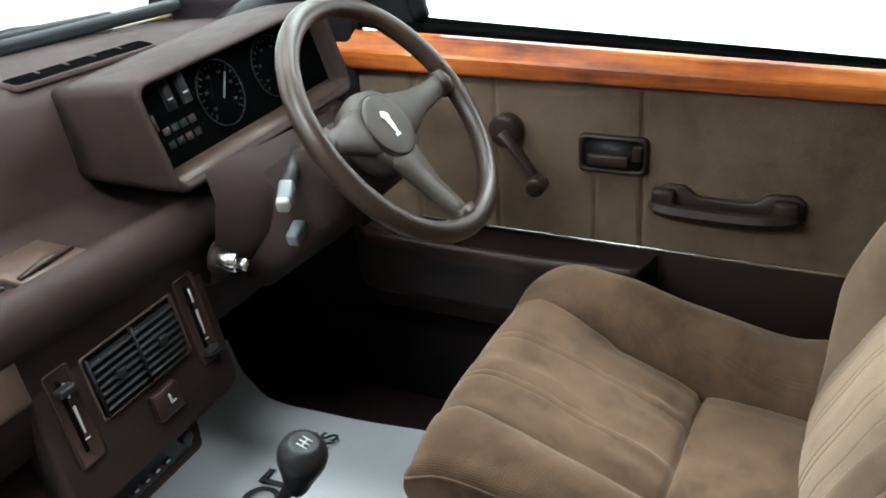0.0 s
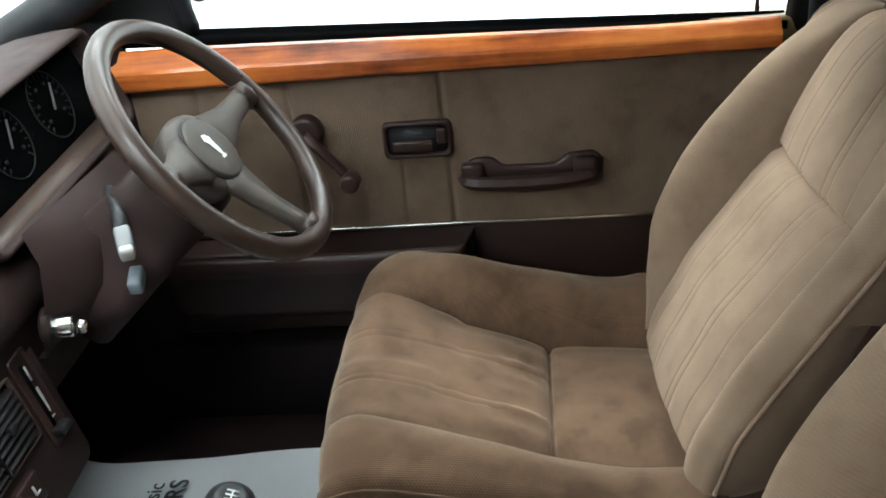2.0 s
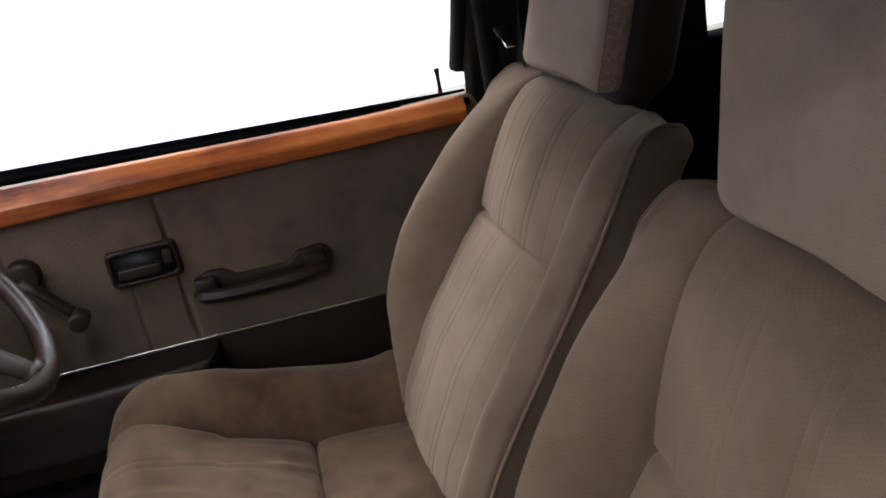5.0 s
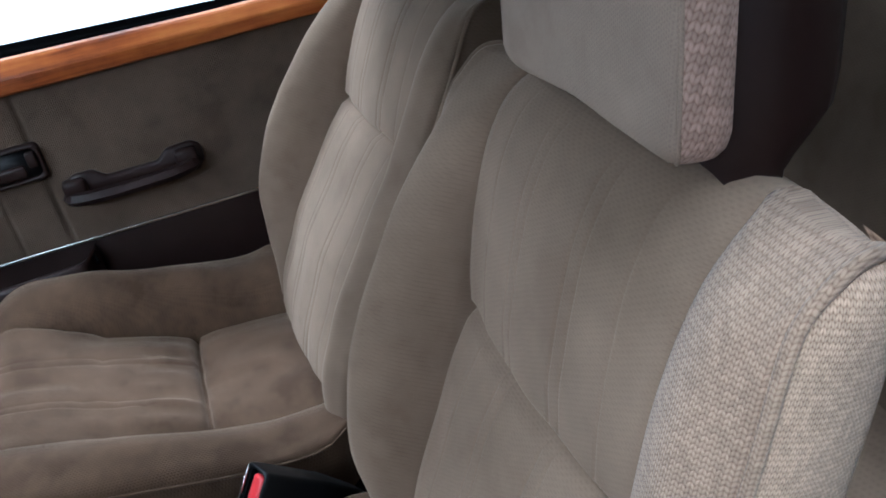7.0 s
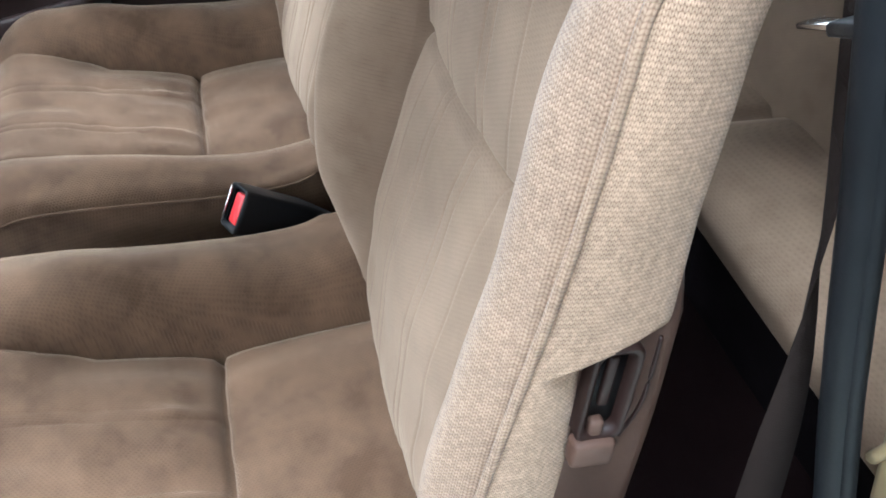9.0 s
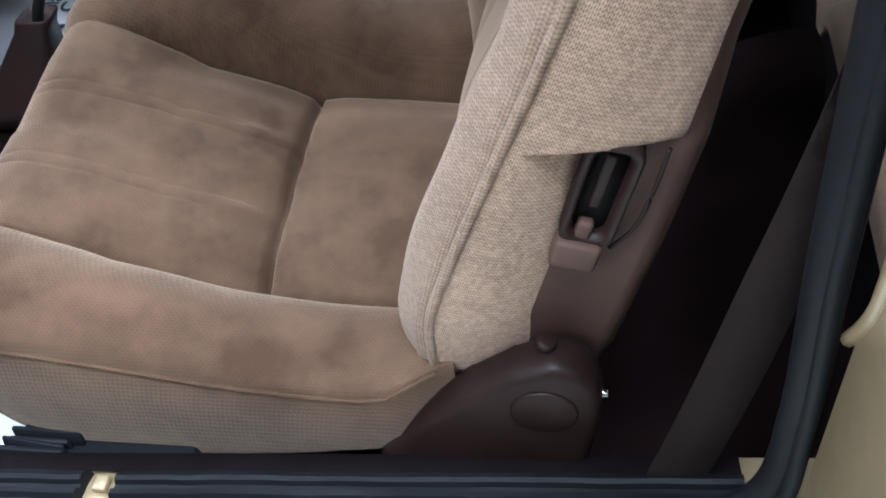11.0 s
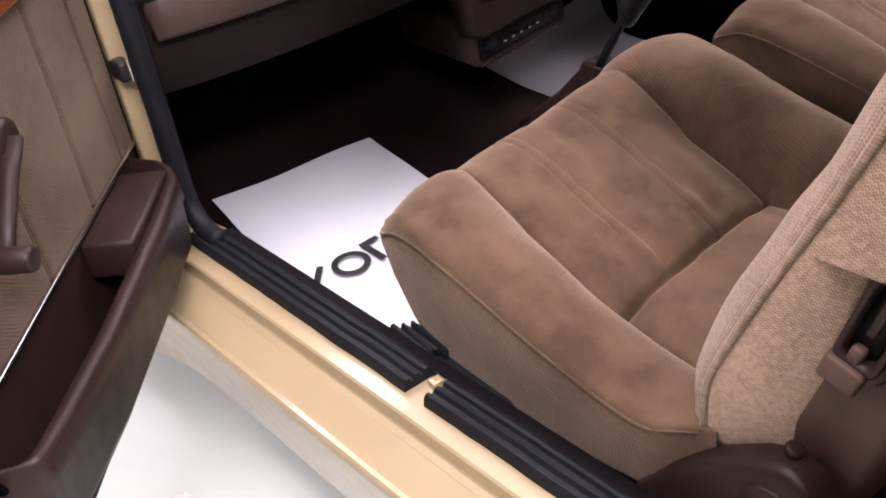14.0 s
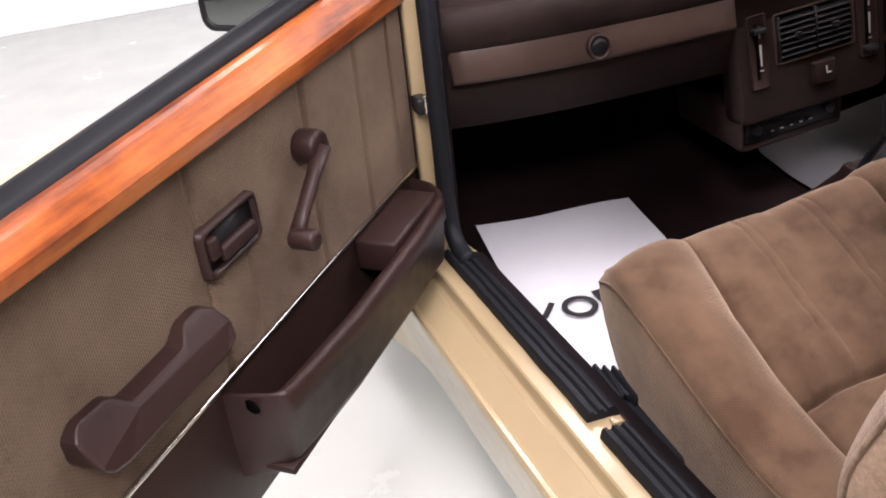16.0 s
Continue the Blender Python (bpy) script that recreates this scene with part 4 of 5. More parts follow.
# centre panel with vents, sliders and radio; it leans back a little
roll_low = pose(0.03, 0, 0.64, 0, -4.5, 0) @ pose(-0.03, 0, -0.64)
lean_back = roll_low @ pose(0, 0.7375, 0.60, -9, 0, 0) @ pose(0, -0.7375, -0.60)
panel = part("centre_panel", skin([[(a, y, b) for a, b in rounded(0.305 - k, 0.225 - k, 0.02, 5, 0.024, 0.618)] for y, k in ((0.785, 0), (0.745, 0), (0.738, 0.006), (0.737, 0.012))], cap=True, ring=True), DASH, dash, "brown heater and vent panel", m=lean_back)
part("vent_surround", skin([[(a, y, b) for a, b in rounded(0.162 - k, 0.090 - k, 0.005, 3, 0.027, 0.645)] for y, k in ((0.738, 0.004), (0.7325, 0.0), (0.731, 0.003), (0.7325, 0.007), (0.742, 0.008))], ring=True), STRIP, panel, "lighter brown vent surround")
for vx in (-0.0105, 0.0645):
    vent = part("air_vent", box(0.0735, 0.003, 0.080, (vx, 0.7365, 0.645), 0), MATT, panel, "black louvred air vent")
    for i in range(7):
        part("louvre", box(0.072, 0.011, 0.0026, (vx, 0.7315, 0.6145 + 0.0102 * i), 0.001, 1, None, pose(0, 0, 0, 24)), LOUVRE, vent)
    part("vent_tab", box(0.013, 0.009, 0.013, (vx, 0.7265, 0.645), 0.002), LOUVRE, vent)
    part("vent_edge", box(0.0022, 0.010, 0.080, (vx - 0.0365, 0.7315, 0.645), 0), LOUVRE, vent)
for sx in (-0.086, 0.136):
    sl = part("slider_panel", skin([[(a, y, b) for a, b in rounded(0.038 - k, 0.130 - k, 0.005, 3, sx, 0.633)] for y, k in ((0.738, 0), (0.733, 0), (0.732, 0.003), (0.734, 0.006))], cap=True, ring=True), BROWN, panel, "brown heater slider panel")
    part("slider_slot", box(0.005, 0.004, 0.098, (sx - 0.003, 0.7335, 0.635), 0.001), MATT, sl)
    part("slider_scale", prism([(sx + 0.003, 0.608), (sx + 0.005, 0.608), (sx + 0.0065, 0.645), (sx + 0.002, 0.645)], "y", 0.7330, 0.7342), SILVER, sl, "white printed scale", smooth=False)
    part("slider_scale", box(0.003, 0.0015, 0.020, (sx + 0.004, 0.7335, 0.667), 0), SILVER, sl)
    part("slider_scale", box(0.007, 0.0015, 0.0015, (sx + 0.004, 0.7335, 0.600), 0), SILVER, sl)
    part("slider_knob", box(0.024, 0.016, 0.010, (sx - 0.002, 0.726, 0.672 if sx < 0 else 0.585), 0.003), BLACK, sl)
sw = part("rocker_switch", box(0.044, 0.014, 0.040, (0.040, 0.734, 0.567), 0.003), BROWN, panel, "brown rocker switch")
part("switch_mark", box(0.003, 0.002, 0.013, (0.042, 0.7262, 0.570), 0.0004), SILVER, sw)
part("switch_mark", box(0.009, 0.002, 0.0025, (0.046, 0.7262, 0.564), 0.0004), SILVER, sw)
radio_box = part("radio_housing", skin([[(a, y, b) for a, b in rounded(0.215 - k, 0.080 - k, 0.010, 4, -0.014, 0.488)] for y, k in ((0.95, 0), (0.745, 0), (0.738, 0.006), (0.738, 0.012), (0.752, 0.018))], cap=True, ring=True), BROWN, dash, "brown radio housing under the vents", m=roll_low)
radio = part("radio", box(0.185, 0.012, 0.054, (-0.014, 0.749, 0.488), 0.003), BLACK, radio_box, "black car radio")
for i in range(5):
    part("radio_key", box(0.014, 0.008, 0.006, (-0.056 + 0.020 * i, 0.742, 0.476), 0.001), BLACK, radio)
    part("key_mark", box(0.006, 0.002, 0.002, (-0.056 + 0.020 * i, 0.7372, 0.477), 0), SILVER, radio)
part("radio_window", box(0.088, 0.004, 0.018, (-0.016, 0.7425, 0.497), 0.001), RUBBER, radio)
for kx_ in (-0.091, 0.062):
    part("radio_knob", disc(0.010, 0.014, 20, 0.002, pose(kx_, 0.738, 0.488, 90)), BLACK, radio)

# instrument binnacle
BX0, BX1, BZ0, BZ1 = 0.128, 0.560, 0.817, 0.962
tilt = lambda y, z, f: y + 0.30 * (z - 0.89) * f
rows = []
for y, k, dz, f in ((0.93, 0.02, -0.012, 0), (0.86, 0.006, -0.004, 0.3), (0.79, 0.0, 0.0, 0.9), (0.757, 0.0, 0.002, 1), (0.748, 0.003, 0.002, 1), (0.745, 0.010, 0.002, 1), (0.747, 0.016, 0.002, 1), (0.752, 0.020, 0.002, 1), (0.785, 0.030, 0.0, 1)):
    rows.append([(a, tilt(y, b, f), b + dz) for a, b in rounded(BX1 - BX0 - k, BZ1 - BZ0 - k, 0.018, 5, (BX0 + BX1) / 2, (BZ0 + BZ1) / 2)])
bin_ = part("binnacle", skin(rows, cap=True, ring=True), DASH, dash, "brown hooded instrument binnacle", m=roll)
lie = lambda x, y, z: (x, tilt(y, z, 1), z)
lay = pose(0, 0, 0, -16.7)
part("sloping_ledge", skin([[lie(x, y, z) for y, z in ((0.755, 0.830), (0.782, 0.842), (0.783, 0.838), (0.756, 0.826))] for x in (0.145, 0.543)], ring=True, cap=True), STRIP, bin_, "lighter ledge under the dials")
# matt black face, with the hood's shade put into its colour
face = part("instrument_face", box(0.402, 0.004, 0.122, lie(0.344, 0.780, 0.893), 0.001, 2, None, lay), MATT, bin_, "black instrument panel with dials")
for dx, r in ((0.300, 0.045), (0.425, 0.045)):
    part("dial_ring", tube([lie(dx + r * math.cos(a), 0.776, 0.897 + r * math.sin(a)) for a in [i * math.pi / 16 for i in range(32)]], 0.0010, 6, closed=True, up=(0, 1, 0)), DIALSHADED, face)
    part("needle", box(0.0022, 0.002, r * 0.85, lie(dx + 0.010, 0.774, 0.905), 0, 1, None, lay @ pose(0, 0, 0, 0, 35)), STALKGREY, face, "pale needle")
    for i in range(19):
        a = radians(225 - i * 15)
        long = 0.008 if i % 3 == 0 else 0.0045
        part("dial_mark", box(0.0016, 0.001, long, lie(dx + r * 0.86 * math.cos(a), 0.7765, 0.897 + r * 0.86 * math.sin(a)), 0, 1, None, lay @ pose(0, 0, 0, 0, 90 - math.degrees(a))), DIALSHADED, face)
    for i in range(6):
        a = radians(215 - i * 50)
        part("dial_figure", box(0.006, 0.001, 0.0042, lie(dx + r * 0.62 * math.cos(a), 0.7765, 0.897 + r * 0.62 * math.sin(a)), 0, 1, None, lay), DIALSHADED, face)
for gx, gz in ((0.205, 0.925), (0.235, 0.925)):
    part("gauge_window", box(0.020, 0.002, 0.042, lie(gx, 0.7765, gz), 0.001, 1, None, lay), LOUVRE, face, "small upright gauge")
    part("gauge_scale", box(0.0025, 0.001, 0.034, lie(gx - 0.005, 0.7750, gz), 0, 1, None, lay), DIALSHADED, face)
    part("gauge_pointer", box(0.009, 0.001, 0.0018, lie(gx + 0.002, 0.7750, gz - 0.006), 0, 1, None, lay), SILVER, face)
for i in range(8):
    part("warning_lamp", box(0.013, 0.002, 0.010, lie(0.178 + 0.017 * (i % 4), 0.7765, 0.885 - 0.018 * (i // 4)), 0.001, 1, None, lay), DIALSHADED if i % 3 else BROWN, face)
part("dulled_mark", box(0.004, 0.001, 0.022, lie(0.166, 0.7765, 0.900), 0, 1, None, lay), BROWN, face, "small red mark dulled to brown")
gl = part("instrument_glass", box(0.404, 0.002, 0.124, lie(0.344, 0.762, 0.893), 0, 1, None, lay), GLASS, bin_)
gl.visible_shadow = False

# ---- steering ----
C = Vector((0.336, 0.523, 0.886))
TILT = radians(38)
N = Vector((0, -math.cos(TILT), math.sin(TILT)))
V = Vector((0, math.sin(TILT), math.cos(TILT)))
U = Vector((1, 0, 0))
wheel = thing("steering_wheel", "taupe leather steering wheel with three padded spokes", "steering wheel")
at = lambda u, v, n: C + U * u + V * v + N * n
R = 0.173
part("rim", tube([at(R * math.cos(i * math.pi / 36), R * math.sin(i * math.pi / 36), 0) for i in range(72)], 0.0148, 14, closed=True, up=N), TAUPE, wheel, "taupe stitched leather rim")
hub = part("hub_pad", skin([[at(a, b, n) for a, b in rounded(w, h, r, 8, 0, -0.002)] for n, w, h, r in ((-0.060, 0.11, 0.11, 0.05), (-0.035, 0.125, 0.12, 0.055), (-0.024, 0.118, 0.112, 0.052), (-0.020, 0.10, 0.095, 0.045))], cap=True, ring=True), SPOKE, wheel, "grey-brown padded hub")
part("hub_disc", skin([[at(r * math.cos(i * math.pi / 24), r * math.sin(i * math.pi / 24) - 0.003, n) for i in range(48)] for r, n in ((0.046, -0.030), (0.0465, -0.0175), (0.0455, -0.0155), (0.043, -0.0145), (0.020, -0.0138))], cap=True, ring=True), SPOKE, hub, "flat round horn push")
part("hub_groove", tube([at(0.0475 * math.cos(i * math.pi / 24), 0.0475 * math.sin(i * math.pi / 24) - 0.003, -0.0195) for i in range(48)], 0.0018, 6, closed=True, up=N), BLACK, hub)
part("emblem", skin([[at(u, v, -0.0128) for u, v in ((-0.006, 0.018), (0.003, 0.016))], [at(-0.011, 0.010, -0.0126), at(0.008, 0.010, -0.0126)], [at(-0.006, 0.005, -0.0126), at(0.006, 0.003, -0.0126)], [at(-0.004, -0.010, -0.0126), at(0.006, -0.010, -0.0126)], [at(-0.001, -0.017, -0.0128), at(0.004, -0.016, -0.0128)], [at(-0.006, -0.018, -0.0128), at(0.007, -0.019, -0.0128)], [at(-0.005, -0.022, -0.0128), at(0.006, -0.022, -0.0128)]]), SILVER, hub, "small silver badge shape", smooth=False)
for ang, name in ((4, "spoke"), (176, "spoke"), (270, "spoke")):
    a = radians(ang)
    du, dv = math.cos(a), math.sin(a)
    rows = []
    for s, w, n in ((0.035, 0.042, -0.024), (0.06, 0.033, -0.022), (0.10, 0.021, -0.016), (0.14, 0.017, -0.006), (0.170, 0.017, -0.001)):
        c1 = [(-w, -0.004), (-w * 0.8, 0.004), (0, 0.006), (w * 0.8, 0.004), (w, -0.004), (w * 0.8, -0.012), (0, -0.014), (-w * 0.8, -0.012)]
        rows.append([at(s * du - p * dv, s * dv + p * du, n + q) for p, q in c1])
    part("spoke", skin(rows, cap=True, ring=True), SPOKE, wheel)
    rows = []
    for s in (0.150, 0.160, 0.172):
        w = 0.021
        rows.append([at(s * du - p * dv, s * dv + p * du, q) for p, q in ((-w, -0.010), (-w * 0.8, 0.008), (0, 0.011), (w * 0.8, 0.008), (w, -0.010), (0, -0.014))])
    part("spoke_boss", skin(rows, cap=True, ring=True), TAUPE, wheel)

col = thing("steering_column", "brown steering column shroud with stalks and ignition", "steering column")
rows = []
for n, w, h in ((-0.065, 0.10, 0.09), (-0.075, 0.13, 0.115), (-0.13, 0.16, 0.12), (-0.20, 0.22, 0.13), (-0.27, 0.25, 0.14)):
    rows.append([at(a, b - 0.012, n) for a, b in rounded(w, h, 0.03, 5)])
shroud = part("shroud", skin(rows, cap=True, ring=True), DASH, col, "brown column shroud")
# lower cowl that falls to the ignition lock
part("cowl", skin([[(x, y, z) for y, z in ((0.72, 0.84), (0.655 + 0.10 * k, 0.80), (0.648 + 0.13 * k, 0.745), (0.675 + 0.11 * k, 0.700 + 0.01 * k), (0.74, 0.672), (0.82, 0.672))] for x, k in ((0.175, 0.55), (0.21, 0.22), (0.25, 0.05), (0.336, 0.0), (0.43, 0.05), (0.48, 0.3), (0.50, 0.6))]), DASH, col, "brown cowl under the column")
part("ignition_lock", disc(0.015, 0.03, 24, 0.003, look((0.185, 0.712, 0.712), (0.0, 1.4, 0.80))), CHROME, col, "bright ignition barrel")
part("key_bezel", disc(0.022, 0.014, 24, 0.004, look((0.185, 0.730, 0.714), (0.0, 1.4, 0.80))), DASH, col)
part("key", box(0.022, 0.014, 0.018, (0.192, 0.690, 0.706), 0.005, 3, None, pose(0, 0, 0, 20, 30, 20)), CHROME, col, "metal key head")
part("stalk", tube([(0.30, 0.665, 0.838), (0.25, 0.637, 0.830), (0.212, 0.617, 0.822)], [0.008, 0.009, 0.011], 10), BLACK, col)
aim = pose(0, 0, 0, 0, -24, 26)
tip = part("stalk_tip", box(0.036, 0.020, 0.020, (0.193, 0.6085, 0.817), 0.004, 2, None, aim), STALKGREY, col, "grey stalk tip with printed marks")
part("stalk_mark", box(0.010, 0.002, 0.010, (0.196, 0.5995, 0.818), 0, 1, None, aim), INK, col)
part("stalk_end", box(0.012, 0.017, 0.019, (0.170, 0.5975, 0.8125), 0.004, 2, None, aim), DIALPALE, col, "pale stalk end")
part("lower_stalk", box(0.034, 0.018, 0.020, (0.226, 0.624, 0.748), 0.004, 2, None, pose(0, 0, 0, 0, -20, 10)), grained("blue_grey", (0.075, 0.09, 0.105), 0.4), col, "blue-grey switch")

# ---- gear lever and buckle ----
gear = thing("gear_lever", "black gear lever with round knob on the tunnel", "gear lever")
part("gaiter", skin([[(a, b, z) for a, b in rounded(w, w * 1.1, w * 0.25, 4, 0.0, 0.63 - (z - 0.33) * 0.55)] for z, w in ((0.325, 0.14), (0.345, 0.125), (0.40, 0.072), (0.445, 0.046), (0.462, 0.046), (0.465, 0.040), (0.455, 0.030))], cap=True, ring=True), BROWN, gear, "brown moulded gear lever base")
part("stick", tube(smooth_line([(0, 0.565, 0.44), (-0.008, 0.545, 0.475), (-0.022, 0.505, 0.530), (-0.033, 0.476, 0.575)], 12), 0.0075, 10), BLACK, gear)
knob_rows = []
kd = Vector((-0.10, -0.32, 0.92)).normalized()
kx = (Vector((1, 0, 0)) - kd * kd.x).normalized()
ky_ = kd.cross(kx)
for s, r in ((-0.052, 0.010), (-0.045, 0.013), (-0.02, 0.0195), (0.0, 0.0255), (0.012, 0.0265), (0.022, 0.0235), (0.028, 0.017), (0.030, 0.015), (0.0295, 0.012)):
    knob_rows.append([Vector((-0.034, 0.460, 0.607)) + kd * s + kx * (1.06 * r * math.cos(k * math.pi / 12)) + ky_ * (1.06 * r * math.sin(k * math.pi / 12)) for k in range(24)])
knob = part("knob", skin(knob_rows, cap=True, ring=True), BLACK, gear, "black bulb-shaped knob with shift pattern")
kc = Vector((-0.034, 0.460, 0.607)) + kd * 0.0302
for off, (sx, sy) in (((-0.006, 0), (0.0015, 0.013)), ((0, 0), (0.0015, 0.013)), ((0.006, 0), (0.0015, 0.013)), ((0, 0), (0.013, 0.0015))):
    part("shift_mark", box(sx, sy, 0.0006, (0, 0, 0), 0), SILVER, knob, m=Matrix.Translation(kc + kx * off[0]) @ Matrix((kx, ky_, kd)).transposed().to_4x4())
buckle = thing("seat_belt_buckle", "black seat belt buckle with red press button", "belt buckle")
bm_ = Matrix.Translation((0.023, 0.032, 0.472)) @ pose(0, 0, 0, -50, 0, 14) @ pose(0, 0, 0, 0, 0, -80) @ Matrix.Scale(1.15, 4)
part("buckle_body", skin([[(a, b, z) for a, b in rounded(w, d, 0.006, 4)] for z, w, d in ((-0.075, 0.026, 0.020), (-0.060, 0.034, 0.028), (-0.02, 0.046, 0.038), (0.052, 0.050, 0.042), (0.056, 0.049, 0.041), (0.057, 0.046, 0.038), (0.050, 0.042, 0.034))], cap=True, ring=True), BLACK, buckle, m=bm_)
part("slot_lip", box(0.040, 0.004, 0.004, (0.0, 0.0185, 0.0560), 0.001), CHROME, buckle, "bright tongue slot lip", m=bm_)
part("tongue_slot", box(0.036, 0.007, 0.003, (0.0, 0.0115, 0.0515), 0), MATT, buckle, m=bm_)
part("release_button", box(0.034, 0.019, 0.010, (0.001, -0.005, 0.0515), 0.003), RED, buckle, "red release button", m=bm_)
part("stem", tube([(0.026, -0.02, 0.430), (0.03, -0.06, 0.39), (0.032, -0.09, 0.28)], 0.012, 8), BLACK, buckle)

# ---- paper mats ----
def floor_z(x, y):
    z = 0.245 + 0.095 * math.exp(-((x / 0.080) ** 4))
    return z + max(0, y - 1.04) * 0.9


def build_mat(name, dx, left, right, front):
    """left, right: the edges of the sheet, as x for y; front: how far the front edge slants."""
    mat = thing(name, "white printed paper protective mat on the footwell carpet", "paper mat", (dx, 0, 0), group="paper mats")
    rows = []
    for i in range(41):
        y = left[0][0] + (left[-1][0] - left[0][0]) * i / 40
        row = []
        for j in range(25):
            u = j / 24
            p = Vector((lerp_table(left, y) * (1 - u) + lerp_table(right, y) * u - dx, y + front * u * i / 40, 0))
            p.z = floor_z(p.x + dx, p.y) + 0.012 + 0.006 * noise.noise(Vector((p.x * 6, p.y * 6, dx)))
            row.append(p)
        rows.append(row)
    part("sheet", skin(rows), PAPER, mat)
    base = Matrix.Translation((-0.548 + 0.03 * (dx > 0), 0.630 + 0.09 * (dx > 0), 0.264 + 0.004 * (dx > 0))) @ pose(0, 0, 0, 0, 0, 2)
    # the trader's mark as plain shapes
    slab = box(0.0105, 0.062, 0.0012, (0.006, 0.031, 0), 0)
    box(0.0105, 0.046, 0.0012, (0.027, 0.046, 0), 0, 2, slab, pose(0, 0, 0, 0, 0, -42))
    part("printed_mark", slab, INK, mat, smooth=False, m=base)
    arc = lambda r, z: [(0.081 + r * math.cos(i * math.pi / 20), 0.031 + r * math.sin(i * math.pi / 20), z) for i in range(40)]
    ring = skin([arc(0.032, 0.0), arc(0.032, 0.0006), arc(0.0215, 0.0006), arc(0.0215, 0.0)], ring=True)
    part("printed_mark", ring, INK, mat, smooth=False, m=base)
    slab = box(0.0105, 0.062, 0.0012, (0.125, 0.031, 0), 0)
    box(0.024, 0.0105, 0.0012, (0.142, 0.0568, 0), 0, 2, slab)
    part("printed_mark", slab, INK, mat, smooth=False, m=base)
    letters("printed_word", "Classic", 0.038, base @ pose(0.163, 0.036, 0.003), INK, mat)
    letters("printed_word", "CARS", 0.045, base @ pose(0.165, -0.004, 0.003), INK, mat, bold=0.0005)
    return mat


build_mat("passenger_mat", 0.0, [(0.30, -0.605), (1.032, -0.524)], [(0.30, -0.27), (1.032, -0.192)], -0.04)
build_mat("driver_mat", 0.66, [(0.30, 0.135), (0.81, 0.150), (1.06, 0.168)], [(0.30, 0.515), (0.55, 0.504), (0.80, 0.482), (0.90, 0.484), (0.97, 0.520), (1.06, 0.575)], 0.03)

# ---- pillars, roof and seals ----
def rail(name, pts, r, mat, label, cat="pillar", squash=1.0, n=40, sides=12, up=(0, 0, 1)):
    return structure(name, tube(smooth_line(pts, n), r, sides, squash=squash, up=up), mat, label, cat)


for s, nm in ((-1, "passenger"), (1, "driver")):
    rail("roof_rail_" + nm, [(s * 0.565, -1.2, 1.27), (s * 0.572, -0.4, 1.288), (s * 0.572, 0.05, 1.2855), (s * 0.572, 0.20, 1.2765), (s * 0.578, 0.38, 1.231), (s * 0.62, 0.75, 1.05), (s * 0.655, 1.05, 0.91)], 0.036, BLACK, "dark trimmed roof rail and windscreen pillar", "roof rail")
    if s < 0:
        rail("door_seal_" + nm, [(-0.580, -0.300, 1.235), (-0.611, -0.304, 0.93), (-0.619, -0.310, 0.70), (-0.625, -0.315, 0.55), (-0.630, -0.306, 0.460), (-0.638, -0.265, 0.424), (-0.645, -0.18, 0.416)], 0.0125, RUBBER, "black rubber door seal", "door seal", n=80)
        rail("door_seal_lip_" + nm, [(-0.590, -0.298, 1.235), (-0.620, -0.305, 0.93), (-0.629, -0.312, 0.70), (-0.637, -0.318, 0.55), (-0.647, -0.310, 0.455), (-0.654, -0.267, 0.418), (-0.660, -0.18, 0.410)], 0.0058, RUBBER, "thin outer lip of the door seal", "door seal", n=80)
    else:
        rail("door_seal_" + nm, [(s * 0.60, -0.274, 1.235), (s * 0.636, -0.284, 0.93), (s * 0.642, -0.287, 0.70), (s * 0.648, -0.287, 0.55), (s * 0.655, -0.270, 0.465), (s * 0.660, -0.215, 0.425), (s * 0.655, -0.13, 0.416)], 0.013, RUBBER, "black rubber door seal", "door seal", n=80)
    rail("door_seal_front_" + nm, [(s * 0.664, 0.66, 0.414), (s * 0.668, 0.70, 0.424), (s * 0.670, 0.725, 0.46), (s * 0.673, 0.72, 0.60), (s * 0.675, 0.718, 0.80), (s * 0.67, 0.74, 0.92)], 0.0145, RUBBER, "black rubber door seal", "door seal", n=80)
    if s > 0:
        rail("door_seal_lip_" + nm, [(s * 0.612, -0.280, 1.235), (s * 0.650, -0.289, 0.93), (s * 0.656, -0.292, 0.70), (s * 0.662, -0.292, 0.55), (s * 0.668, -0.276, 0.461), (s * 0.672, -0.218, 0.419), (s * 0.667, -0.13, 0.410)], 0.0065, RUBBER, "thin outer lip of the door seal", "door seal", n=80)
    structure("pillar_b_" + nm, box(0.128, 0.12, 0.86, (s * 0.703, -0.356 if s > 0 else -0.384, 0.80), 0.010), GOLD if s < 0 else BLACK, "door pillar of the car", "pillar")
    structure("pillar_lining_" + nm, box(0.04, 0.335, 0.88, (s * 0.658, -0.500, 0.84), 0.012), BLACKCARPET, "dark inner pillar lining", "pillar")
    structure("wall_scuttle_" + nm, box(0.05, 0.44, 0.75, (s * 0.66, 0.99, 0.60), 0.01), BLACKCARPET, "dark footwell side lining", "side lining")
    structure("wall_rear_" + nm, box(0.06, 0.75, 0.64, (s * 0.66, -0.96, 0.595), 0.01), BLACKCARPET, "dark rear side lining", "side lining")
structure("pillar_flange_passenger", tube(smooth_line([(-0.670, -0.3235, 1.00), (-0.666, -0.3235, 0.80), (-0.662, -0.3235, 0.715), (-0.654, -0.3235, 0.685), (-0.640, -0.3235, 0.655)], 30), 0.0045, 8), GOLD, "pressed ridge in the gold painted door pillar", "pillar")
